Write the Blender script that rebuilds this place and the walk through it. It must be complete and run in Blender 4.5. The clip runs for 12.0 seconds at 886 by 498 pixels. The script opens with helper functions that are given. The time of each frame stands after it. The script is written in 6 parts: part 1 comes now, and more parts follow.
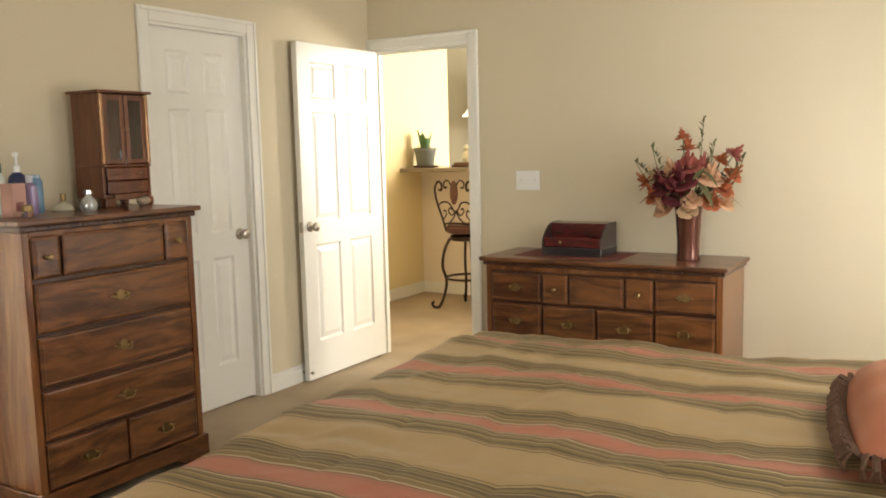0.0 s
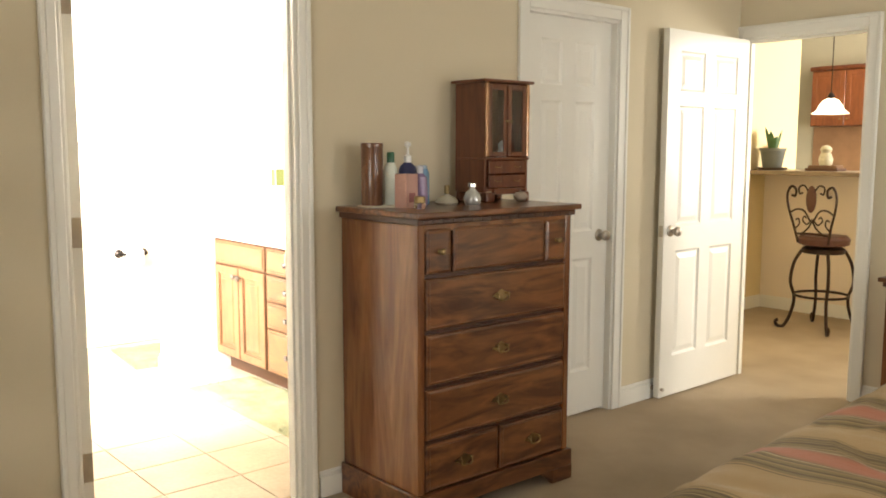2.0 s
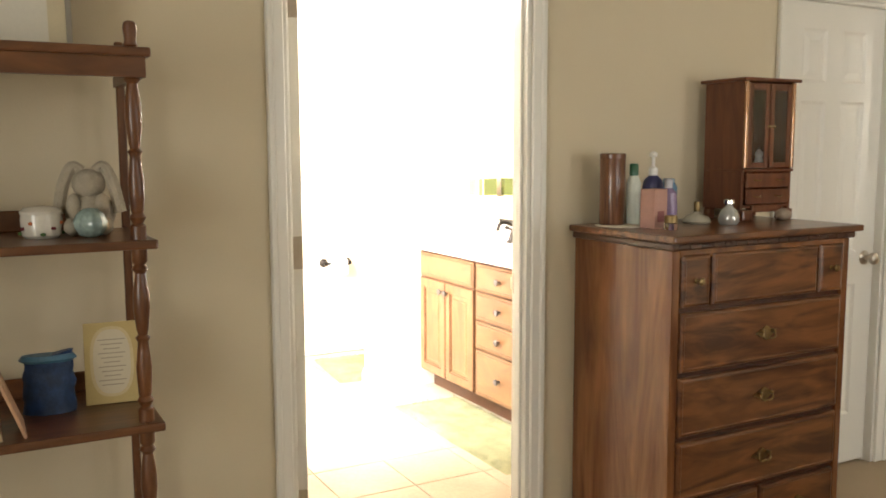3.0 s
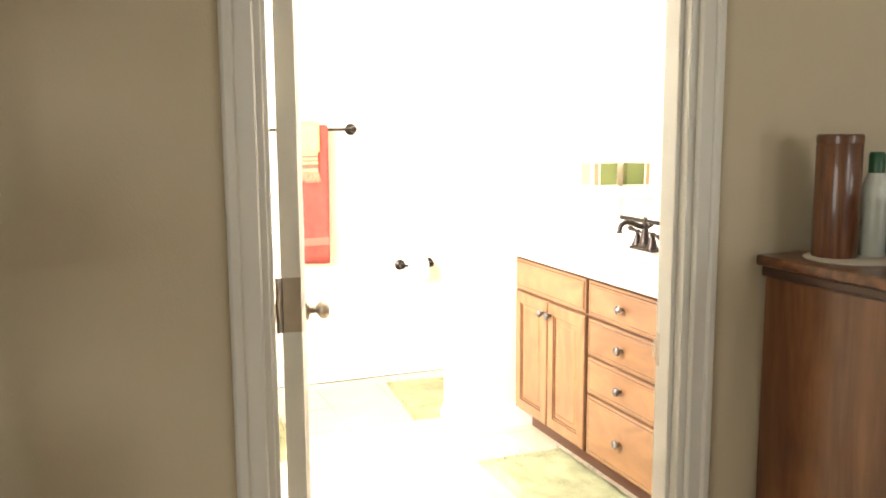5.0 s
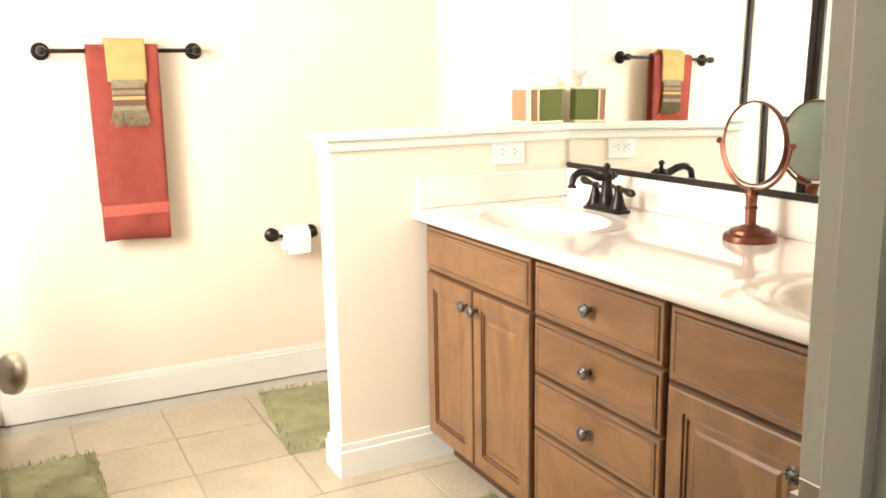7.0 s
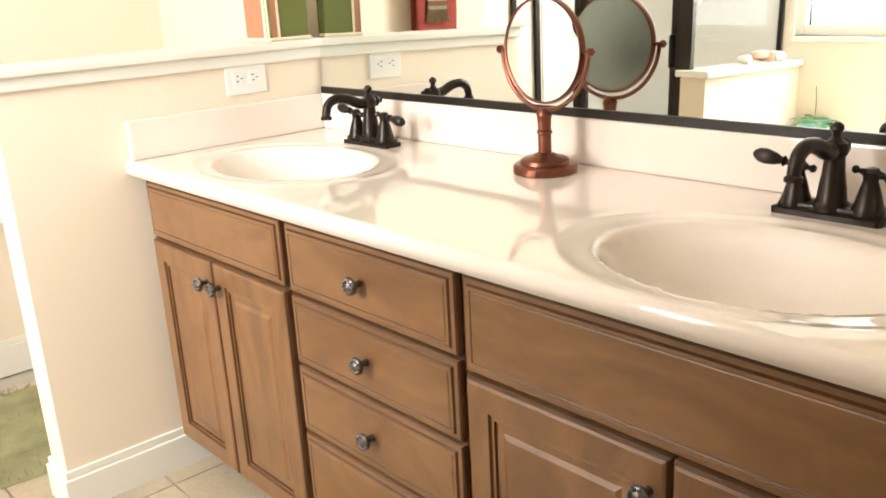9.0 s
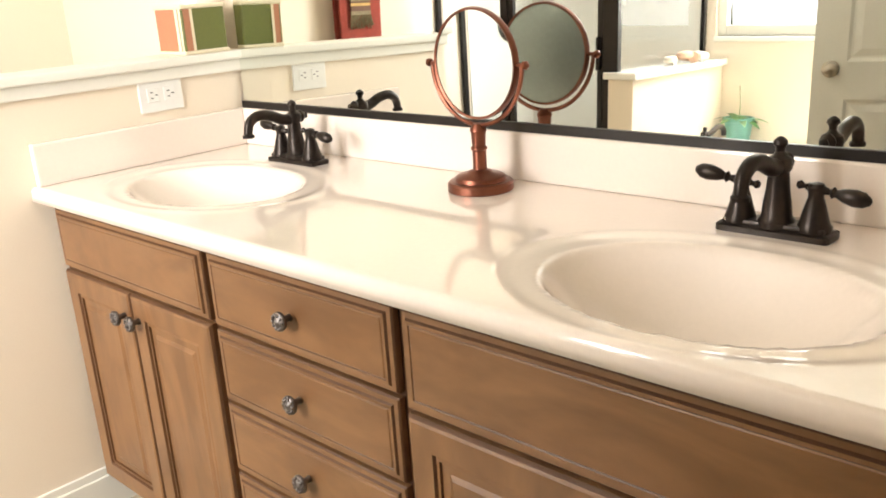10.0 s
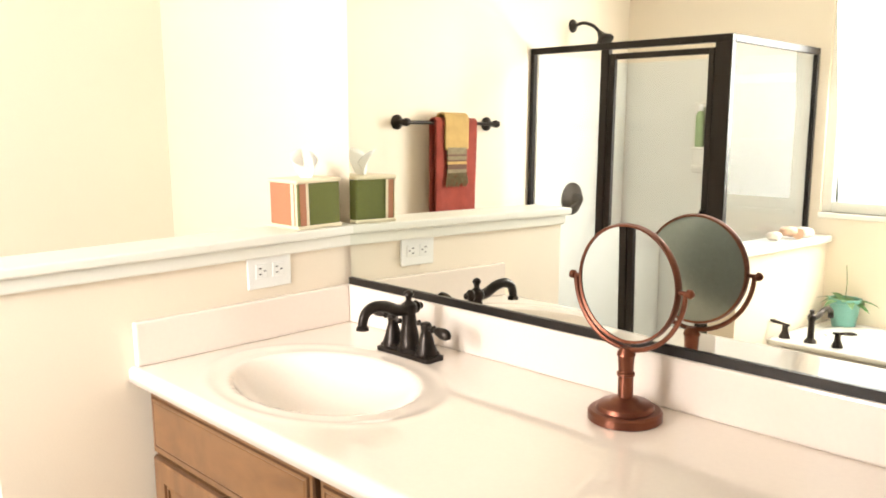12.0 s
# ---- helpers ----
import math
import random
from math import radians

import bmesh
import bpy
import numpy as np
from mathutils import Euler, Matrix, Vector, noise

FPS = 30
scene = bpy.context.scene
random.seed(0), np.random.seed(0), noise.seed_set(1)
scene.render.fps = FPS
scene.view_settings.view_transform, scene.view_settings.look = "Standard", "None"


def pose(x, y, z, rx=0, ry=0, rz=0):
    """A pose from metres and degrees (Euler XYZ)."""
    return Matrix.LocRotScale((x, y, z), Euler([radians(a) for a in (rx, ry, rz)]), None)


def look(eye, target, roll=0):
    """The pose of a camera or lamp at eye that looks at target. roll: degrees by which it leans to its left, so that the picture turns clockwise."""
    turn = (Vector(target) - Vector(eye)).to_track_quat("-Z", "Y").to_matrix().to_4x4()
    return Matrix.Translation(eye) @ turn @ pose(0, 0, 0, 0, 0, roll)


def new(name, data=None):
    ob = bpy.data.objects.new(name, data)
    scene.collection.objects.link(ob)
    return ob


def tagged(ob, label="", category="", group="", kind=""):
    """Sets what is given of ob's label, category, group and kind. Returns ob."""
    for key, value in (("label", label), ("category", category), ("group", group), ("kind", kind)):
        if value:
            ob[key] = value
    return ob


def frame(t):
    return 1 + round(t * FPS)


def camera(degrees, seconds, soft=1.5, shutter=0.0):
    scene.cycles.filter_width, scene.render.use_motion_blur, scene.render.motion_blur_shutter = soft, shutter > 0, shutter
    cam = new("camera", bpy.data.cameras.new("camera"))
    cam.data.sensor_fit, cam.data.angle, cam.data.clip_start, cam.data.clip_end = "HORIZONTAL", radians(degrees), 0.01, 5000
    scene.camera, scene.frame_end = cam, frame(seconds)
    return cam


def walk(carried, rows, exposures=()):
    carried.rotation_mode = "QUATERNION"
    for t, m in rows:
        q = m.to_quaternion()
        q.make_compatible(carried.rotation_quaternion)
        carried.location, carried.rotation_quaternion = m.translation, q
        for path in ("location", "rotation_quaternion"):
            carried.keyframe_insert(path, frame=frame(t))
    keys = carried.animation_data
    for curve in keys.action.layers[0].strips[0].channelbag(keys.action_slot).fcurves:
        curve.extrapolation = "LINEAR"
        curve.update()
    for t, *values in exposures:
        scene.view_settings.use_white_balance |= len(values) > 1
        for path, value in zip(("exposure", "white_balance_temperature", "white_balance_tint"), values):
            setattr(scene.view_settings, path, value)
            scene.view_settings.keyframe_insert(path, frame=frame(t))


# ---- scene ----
cam = camera(54.3, 12.0, soft=1.8)
PATH = [
    (0, (3.405, 0.658, 1.359), (2.371, 2.354, 1.127), -1.4),
    (0.5, (3.326, 0.672, 1.363), (2.176, 2.292, 1.129), -0.8),
    (1, (3.204, 0.682, 1.362), (1.938, 2.212, 1.123), -0.3),
    (1.5, (3.038, 0.661, 1.356), (1.643, 2.075, 1.119), -0.2),
    (2, (2.844, 0.633, 1.36), (1.333, 1.922, 1.128), 0.1),
    (2.5, (2.662, 0.61, 1.395), (1.032, 1.751, 1.191), 0.8),
    (3, (2.428, 0.691, 1.388), (0.682, 1.64, 1.163), -0.2),
    (3.5, (2.168, 0.803, 1.398), (0.354, 1.613, 1.164), -0.8),
    (3.7, (2.069, 0.838, 1.413), (0.236, 1.604, 1.185), -0.5),
    (5.5, (1.157, 1.413, 1.374), (-0.686, 2.129, 1.073), -0.7),
    (6, (0.845, 1.54, 1.325), (-0.985, 2.271, 0.982), -0.8),
    (6.3, (0.678, 1.605, 1.316), (-1.113, 2.418, 0.954), -1.1),
    (6.5, (0.586, 1.668, 1.296), (-1.192, 2.506, 0.93), -1.2),
    (6.7, (0.504, 1.715, 1.287), (-1.262, 2.575, 0.909), -1.1),
    (8.3, (0.085, 2.032, 1.229), (-1.488, 3.165, 0.737), -1.8),
    (8.5, (0.064, 2.06, 1.234), (-1.462, 3.24, 0.704), -2.1),
    (9, (0.004, 2.125, 1.235), (-1.427, 3.393, 0.648), -3.1),
    (9.5, (-0.043, 2.158, 1.24), (-1.412, 3.478, 0.621), -3.6),
    (10, (-0.065, 2.183, 1.257), (-1.383, 3.563, 0.659), -3.7),
    (10.5, (-0.099, 2.193, 1.292), (-1.424, 3.607, 0.796), -3.4),
    (11, (-0.142, 2.188, 1.331), (-1.494, 3.606, 0.933), -2.8),
    (11.5, (-0.22, 2.194, 1.368), (-1.611, 3.589, 1.027), -1.8),
    (12, (-0.305, 2.21, 1.397), (-1.744, 3.562, 1.079), -0.7),
]
walk(cam, [(t, look(e, g, r)) for t, e, g, r in PATH],
     exposures=[(0, 0.05), (1.5, 0.0), (2.5, -0.1), (3.5, -0.25), (4.6, -0.42), (5.5, -0.65), (6.0, -0.95), (6.6, -1.55), (8.3, -2.07), (10.5, -2.1), (12.0, -2.14)])

# ---- light ----
world = bpy.data.worlds.new("sky")
scene.world = world
world.use_nodes = True
wn = world.node_tree
sky = wn.nodes.new("ShaderNodeTexSky")
sky.sky_type, sky.sun_disc = "NISHITA", False
sky.sun_elevation, sky.sun_rotation = radians(40), radians(205)
wn.links.new(sky.outputs["Color"], wn.nodes["Background"].inputs["Color"])
wn.nodes["Background"].inputs["Strength"].default_value = 0.15


def lamp(name, kind, m, energy, color=(1, 1, 1), **size):
    data = bpy.data.lights.new(name, kind)
    data.energy, data.color = energy, color
    if kind == "AREA":
        data.shape, data.size, data.size_y = "RECTANGLE", size["w"], size["h"]
    elif kind == "SUN":
        data.angle = radians(size["angle"])
    else:
        data.shadow_soft_size = size["r"]
    ob = new(name, data)
    ob.matrix_world = m
    return ob


lamp("sun", "SUN", look((0, 0, 0), (0.35, 0.9, -0.8)), 3.0, (1, 0.94, 0.85), angle=0.6)
# daylight in the bathroom, south and east windows
lamp("bath_window_light", "AREA", look((-1.41, 0.88, 1.63), (-1.55, 3.4, 1.25)), 540, (1, 0.975, 0.94), w=1.14, h=1.2)
lamp("south_window_light", "AREA", look((2.9, -1.58, 1.45), (2.9, 5.2, 1.1)), 50, (1, 0.985, 0.915), w=1.7, h=1.4)
lamp("east_window_light", "AREA", look((4.13, 4.2, 1.15), (1.2, 5.27, 0.95)), 29, (1, 0.98, 0.93), w=0.8, h=1.0)
# added fill aimed at the north wall, set in an assumed window
lamp("bedroom_fill_light", "AREA", look((4.13, 2.75, 1.78), (1.7, 5.27, 0.9)), 26, (1, 0.985, 0.94), w=1.4, h=0.8)
lamp("kitchen_downlight", "POINT", pose(-0.95, 9.36, 2.68), 60, (1, 0.8, 0.55), r=0.07)
# added fill that brightens the hall and bar from the unseen right side
lamp("hall_fill_light", "AREA", look((2.98, 8.5, 1.55), (-1, 7.6, 0.8)), 360, (1, 0.93, 0.80), w=1.6, h=1.6)


# ---- materials ----
def mat(name, color, rough=0.5, metal=0.0, var=0.12, scale=6.0, bump=0.0, bscale=120.0, spec=0.5, coat=0.0, grain=None):
    """A surface with broad colour variation, fine variation and fine relief. grain: (axis, stretch, colour) for wood."""
    m = bpy.data.materials.new(name)
    m.use_nodes = True
    n, l = m.node_tree.nodes, m.node_tree.links
    b = n["Principled BSDF"]
    b.inputs["Roughness"].default_value = rough
    b.inputs["Metallic"].default_value = metal
    b.inputs["Specular IOR Level"].default_value = spec
    b.inputs["Coat Weight"].default_value = coat
    co = n.new("ShaderNodeTexCoord")
    info = n.new("ShaderNodeObjectInfo")
    off = n.new("ShaderNodeVectorMath")
    off.operation = "MULTIPLY_ADD"
    off.inputs[1].default_value = (7.3, 5.1, 3.7)
    l.new(info.outputs["Random"], off.inputs[0])
    l.new(co.outputs["Object"], off.inputs[2])
    base = off.outputs["Vector"]
    t1 = n.new("ShaderNodeTexNoise")
    t1.inputs["Scale"].default_value = scale
    t1.inputs["Detail"].default_value = 4
    if grain:
        axis, stretch, dark = grain
        mp = n.new("ShaderNodeMapping")
        s = [1.0, 1.0, 1.0]
        s["xyz".index(axis)] = 1.0 / stretch
        mp.inputs["Scale"].default_value = s
        l.new(base, mp.inputs["Vector"])
        base = mp.outputs["Vector"]
        t1.inputs["Distortion"].default_value = 2.6
        t1.inputs["Detail"].default_value = 7
        c2 = dark
    else:
        c2 = tuple(c * (1 - var) for c in color)
    l.new(base, t1.inputs["Vector"])
    r1 = n.new("ShaderNodeMapRange")
    r1.inputs["From Min"].default_value, r1.inputs["From Max"].default_value = (0.385, 0.635) if grain else (0.32, 0.68)
    l.new(t1.outputs["Fac"], r1.inputs["Value"])
    mix = n.new("ShaderNodeMix")
    mix.data_type = "RGBA"
    mix.inputs["A"].default_value = (*color, 1)
    mix.inputs["B"].default_value = (*c2, 1)
    l.new(r1.outputs["Result"], mix.inputs["Factor"])
    t2 = n.new("ShaderNodeTexNoise")
    t2.inputs["Scale"].default_value = bscale
    t2.inputs["Detail"].default_value = 3
    l.new(base, t2.inputs["Vector"])
    fine = n.new("ShaderNodeMix")
    fine.data_type, fine.blend_type = "RGBA", "MULTIPLY"
    fine.inputs["Factor"].default_value = min(1.0, var * 1.5)
    l.new(mix.outputs["Result"], fine.inputs["A"])
    l.new(t2.outputs["Fac"], fine.inputs["B"])
    bright = n.new("ShaderNodeMix")
    bright.data_type, bright.blend_type = "RGBA", "MULTIPLY"
    bright.inputs["Factor"].default_value = 1.0
    k = 1 + min(1.0, var * 1.5) * 0.5
    bright.inputs["B"].default_value = (k, k, k, 1)
    l.new(fine.outputs["Result"], bright.inputs["A"])
    l.new(bright.outputs["Result"], b.inputs["Base Color"])
    if bump:
        bp = n.new("ShaderNodeBump")
        bp.inputs["Strength"].default_value = bump
        bp.inputs["Distance"].default_value = 0.004
        l.new(t2.outputs["Fac"], bp.inputs["Height"])
        l.new(bp.outputs["Normal"], b.inputs["Normal"])
    return m


def glass_mat(name, color=(1, 1, 1), rough=0.0, ior=1.45):
    m = bpy.data.materials.new(name)
    m.use_nodes = True
    b = m.node_tree.nodes["Principled BSDF"]
    b.inputs["Base Color"].default_value = (*color, 1)
    b.inputs["Transmission Weight"].default_value = 1
    b.inputs["Roughness"].default_value = rough
    b.inputs["IOR"].default_value = ior
    return m


def glow_mat(name, color, strength):
    m = bpy.data.materials.new(name)
    m.use_nodes = True
    b = m.node_tree.nodes["Principled BSDF"]
    b.inputs["Base Color"].default_value = (*color, 1)
    b.inputs["Emission Color"].default_value = (*color, 1)
    b.inputs["Emission Strength"].default_value = strength
    return m


WALL = mat("beige_wall_paint", (0.63, 0.55, 0.392), 0.7, var=0.04, scale=1.2, bump=0.12, bscale=260)
BATHWALL = mat("cream_wall_paint", (0.80, 0.700, 0.572), 0.65, var=0.04, scale=1.2, bump=0.1, bscale=260)
CEIL = mat("ceiling_paint", (0.78, 0.76, 0.70), 0.8, var=0.04, bump=0.2, bscale=180)
TRIM = mat("white_gloss_paint", (0.79, 0.77, 0.70), 0.35, var=0.03, scale=3, bump=0.03)
CARPET = mat("beige_carpet", (0.50, 0.40, 0.28), 0.95, var=0.22, scale=2.2, bump=1.0, bscale=330, spec=0.1)
TILE = mat("beige_floor_tile", (0.47, 0.395, 0.28), 0.35, var=0.2, scale=4, bump=0.05, bscale=60)
GROUT = mat("tile_grout", (0.42, 0.39, 0.33), 0.9, var=0.1)
PINE = mat("brown_pine", (0.23, 0.09, 0.030), 0.33, var=0.25, scale=9, bscale=70, bump=0.06, coat=0.25, grain=("y", 4.5, (0.082, 0.028, 0.011)))
PINE_X = mat("brown_pine_dresser", (0.205, 0.080, 0.027), 0.3, var=0.3, scale=10, bscale=70, bump=0.06, coat=0.3, grain=("x", 4.5, (0.070, 0.024, 0.009)))
PINE_Z = mat("brown_pine_side", (0.25, 0.098, 0.034), 0.24, var=0.3, scale=6.5, bscale=70, bump=0.05, coat=0.4, grain=("z", 9, (0.125, 0.043, 0.015)))
PINE_DARK = mat("dark_pine_trim", (0.075, 0.026, 0.011), 0.35, var=0.2, scale=10, coat=0.2, grain=("y", 6, (0.04, 0.014, 0.007)))
CHERRY = mat("cherry_wood", (0.16, 0.05, 0.018), 0.3, var=0.2, scale=12, coat=0.3, grain=("z", 7, (0.10, 0.026, 0.010)))
REDWOOD = mat("red_lacquer_wood", (0.11, 0.010, 0.010), 0.25, var=0.2, scale=20, coat=0.4, grain=("x", 6, (0.05, 0.006, 0.006)))
OAK = mat("brown_shelf_wood", (0.155, 0.060, 0.021), 0.35, var=0.2, scale=12, coat=0.2, grain=("y", 6, (0.085, 0.031, 0.011)))
OAK_Z = mat("turned_shelf_wood", (0.15, 0.057, 0.02), 0.33, var=0.2, scale=14, coat=0.25, grain=("z", 6, (0.09, 0.032, 0.012)))
MAPLE = mat("honey_maple", (0.205, 0.100, 0.041), 0.36, var=0.12, scale=6, bscale=60, bump=0.03, coat=0.15, grain=("z", 2.6, (0.145, 0.068, 0.027)))
MAPLE_X = mat("honey_maple_drawer", (0.205, 0.100, 0.041), 0.36, var=0.12, scale=6, bscale=60, bump=0.03, coat=0.15, grain=("x", 2.6, (0.145, 0.068, 0.027)))
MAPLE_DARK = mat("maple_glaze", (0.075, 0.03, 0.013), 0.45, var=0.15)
GLAZE = mat("brown_glaze_line", (0.095, 0.040, 0.016), 0.42, var=0.2, scale=20)
MARBLE = mat("cultured_marble", (0.82, 0.722, 0.645), 0.10, var=0.04, scale=2.5, coat=0.6)
BRASS = mat("aged_brass", (0.34, 0.24, 0.11), 0.38, 1.0, var=0.2, scale=40)
NICKEL = mat("satin_nickel", (0.52, 0.47, 0.40), 0.3, 1.0, var=0.1, scale=30)
PEWTER = mat("pewter", (0.19, 0.17, 0.16), 0.42, 1.0, var=0.3, scale=60, bump=0.2)
BRONZE = mat("oil_rubbed_bronze", (0.035, 0.027, 0.023), 0.32, 0.8, var=0.25, scale=40)
COPPER = mat("brushed_copper", (0.20, 0.075, 0.048), 0.34, 1.0, var=0.15, scale=30)
BLACKFRAME = mat("black_metal_frame", (0.022, 0.018, 0.016), 0.4, 0.6, var=0.15)
IRON = mat("dark_wrought_iron", (0.05, 0.028, 0.02), 0.45, 0.7, var=0.25, scale=30)
SILVER = bpy.data.materials.new("mirror_silver")
SILVER.use_nodes = True
SILVER.node_tree.nodes["Principled BSDF"].inputs["Base Color"].default_value = (0.86, 0.89, 0.85, 1)
SILVER.node_tree.nodes["Principled BSDF"].inputs["Metallic"].default_value = 1
SILVER.node_tree.nodes["Principled BSDF"].inputs["Roughness"].default_value = 0.01
GLASS = glass_mat("clear_glass")
WHITE = mat("white_plastic", (0.80, 0.79, 0.76), 0.35, var=0.03)
CERAMIC = mat("white_porcelain", (0.82, 0.80, 0.75), 0.1, var=0.03, coat=0.5)
DARK = mat("dark_slot", (0.02, 0.02, 0.02), 0.6)
RED_TOWEL = mat("brick_red_terry", (0.33, 0.070, 0.052), 0.95, var=0.18, scale=20, bump=1.0, bscale=500, spec=0.1)
YEL_TOWEL = mat("ochre_terry", (0.60, 0.40, 0.16), 0.95, var=0.15, scale=20, bump=0.9, bscale=500, spec=0.1)
GREEN_MAT = mat("sage_shag", (0.36, 0.35, 0.20), 0.97, var=0.35, scale=9, bump=1.0, bscale=260, spec=0.05)
LEAF = mat("leaf_green", (0.06, 0.14, 0.035), 0.45, var=0.3, scale=25)
SOIL = mat("potting_soil", (0.05, 0.035, 0.025), 0.95, var=0.3, scale=60, bump=1.0)


# ---- mesh helpers ----
def thing(name, x, y, z, label, category, group="", rz=0.0, kind=""):
    ob = new(name)
    ob.empty_display_size = 0.05
    ob.matrix_world = pose(x, y, z, 0, 0, rz)
    return tagged(ob, label, category, group, kind)


def part(name, bm, material, parent=None, label="", smooth=False):
    me = bpy.data.meshes.new(name)
    bmesh.ops.recalc_face_normals(bm, faces=bm.faces)
    bm.to_mesh(me)
    bm.free()
    for mm in (material if isinstance(material, (list, tuple)) else [material]):
        me.materials.append(mm)
    if smooth:
        me.shade_smooth()
        me.set_sharp_from_angle(angle=radians(38))
    ob = new(name, me)
    if parent:
        ob.parent = parent
    return tagged(ob, label)


def box(bm, x0, x1, y0, y1, z0, z1, bevel=0.0, seg=1):
    r = bmesh.ops.create_cube(bm, size=1)
    for v in r["verts"]:
        v.co = ((x0 + x1) / 2 + v.co.x * (x1 - x0), (y0 + y1) / 2 + v.co.y * (y1 - y0), (z0 + z1) / 2 + v.co.z * (z1 - z0))
    if bevel:
        edges = list({e for v in r["verts"] for e in v.link_edges})
        bmesh.ops.bevel(bm, geom=edges, offset=bevel, segments=seg, affect="EDGES", profile=0.6)
    return bm


def boxes(*items, bevel=0.0, seg=1):
    bm = bmesh.new()
    for it in items:
        box(bm, *it, bevel=bevel, seg=seg)
    return bm


def lathe(bm, profile, n=20, m=None, cap=True):
    """A turned body round z from (radius, height) pairs."""
    rings = []
    m = m or Matrix.Identity(4)
    for r, z in profile:
        rings.append([bm.verts.new(m @ Vector((r * math.cos(2 * math.pi * i / n), r * math.sin(2 * math.pi * i / n), z))) for i in range(n)])
    for a, b in zip(rings, rings[1:]):
        for i in range(n):
            bm.faces.new((a[i], a[(i + 1) % n], b[(i + 1) % n], b[i]))
    if cap:
        bm.faces.new(rings[0][::-1])
        bm.faces.new(rings[-1])
    return bm


def tube(bm, pts, r, n=8, taper=None):
    """A round bar along points; taper gives a radius factor per point."""
    pts = [Vector(p) for p in pts]
    rings, a = [], None
    for i, p in enumerate(pts):
        d = (pts[min(i + 1, len(pts) - 1)] - pts[max(i - 1, 0)]).normalized()
        if a is None:
            a = d.cross(Vector((0.13, 0.21, 0.97)) if abs(d.z) < 0.9 else Vector((0.97, 0.1, 0.2)))
        a = (a - d * a.dot(d)).normalized()
        b = d.cross(a)
        q = r * (taper[i] if taper else 1)
        rings.append([bm.verts.new(p + q * (math.cos(2 * math.pi * k / n) * a + math.sin(2 * math.pi * k / n) * b)) for k in range(n)])
    for s, t in zip(rings, rings[1:]):
        for k in range(n):
            bm.faces.new((s[k], s[(k + 1) % n], t[(k + 1) % n], t[k]))
    bm.faces.new(rings[0][::-1])
    bm.faces.new(rings[-1])
    return bm


def curve_pts(ctrl, steps=6):
    """Catmull-Rom points through the control points."""
    c = [Vector(p) for p in ctrl]
    c = [2 * c[0] - c[1]] + c + [2 * c[-1] - c[-2]]
    out = []
    for i in range(1, len(c) - 2):
        p0, p1, p2, p3 = c[i - 1:i + 3]
        for s in range(steps):
            t = s / steps
            out.append(0.5 * (2 * p1 + (p2 - p0) * t + (2 * p0 - 5 * p1 + 4 * p2 - p3) * t * t + (3 * p1 - p0 - 3 * p2 + p3) * t ** 3))
    out.append(c[-2])
    return out


def ball(bm, x, y, z, rx, ry=None, rz=None, n=14):
    r = bmesh.ops.create_uvsphere(bm, u_segments=n, v_segments=max(6, n * 2 // 3), radius=1)
    for v in r["verts"]:
        v.co = (x + v.co.x * rx, y + v.co.y * (ry or rx), z + v.co.z * (rz or rx))
    return bm


def panel_face(bm, x0, x1, z0, z1, y, out, steps, glaze=()):
    """A stepped moulding frame on a face that looks to -y (out = -1) or +y (out = 1). steps: (inset, depth) pairs."""
    rings = []
    for inset, d in steps:
        yy = y + out * d
        rings.append([bm.verts.new(p) for p in ((x0 + inset, yy, z0 + inset), (x1 - inset, yy, z0 + inset), (x1 - inset, yy, z1 - inset), (x0 + inset, yy, z1 - inset))])
    for k_, (a, b) in enumerate(zip(rings, rings[1:])):
        for i in range(4):
            bm.faces.new((a[i], a[(i + 1) % 4], b[(i + 1) % 4], b[i])).material_index = int(k_ in glaze)
    bm.faces.new(rings[-1])
    return bm


# ---- structure ----
def structure(name, bm, material, label, category):
    return tagged(part(name, bm, material), label, category, kind="structure")


BD0, BD1, HB = 1.468, 2.310, 1.995      # bathroom doorway
CD0, CD1 = 3.505, 4.165                # closet doorway
HD0, HD1 = 0.085, 0.806              # hall doorway
YN, XE, YS, HT = 5.275, 4.15, -1.6, 2.75
T = 0.085
XW = 0.06                            # bedroom face of the west wall
XB = XW - T
XF, YM = -3.12, 3.57                 # far bathroom wall, mirror wall
BS = 0.85                           # south bathroom wall

structure("floor", boxes((XB, XE, YS, YN + T, -0.12, 0.0), (-1.25, XE, YN + T, 12.0, -0.12, 0.0)), CARPET, "beige cut-pile carpet with soft footprints", "carpet")
structure("wall_west", boxes((XB, XW, YS, BD0, 0, HT), (XB, XW, BD1, CD0, 0, HT), (XB, XW, CD1, YN + T, 0, HT),
                             (XB, XW, BD0, BD1, HB, HT), (XB, XW, CD0, CD1, HB, HT)), WALL, "warm beige painted bedroom wall with doorways", "wall")
structure("wall_north", boxes((XW + 0.001, HD0, YN, YN + T, 0, HT), (HD1, XE, YN, YN + T, 0, HT), (HD0, HD1, YN, YN + T, HB, HT)), WALL, "warm beige painted wall behind the dresser", "wall")
structure("wall_east", boxes((XE, XE + T, YS, 2.0, 0, HT), (XE, XE + T, 3.5, 3.75, 0, HT), (XE, XE + T, 2.0, 3.5, 0, 1.35), (XE, XE + T, 2.0, 3.5, 2.2, HT), (XE, XE + T, 4.65, YN + T, 0, HT), (XE, XE + T, 3.75, 4.65, 0, 0.6), (XE, XE + T, 3.75, 4.65, 1.75, HT)), WALL, "beige painted wall with a window", "wall")
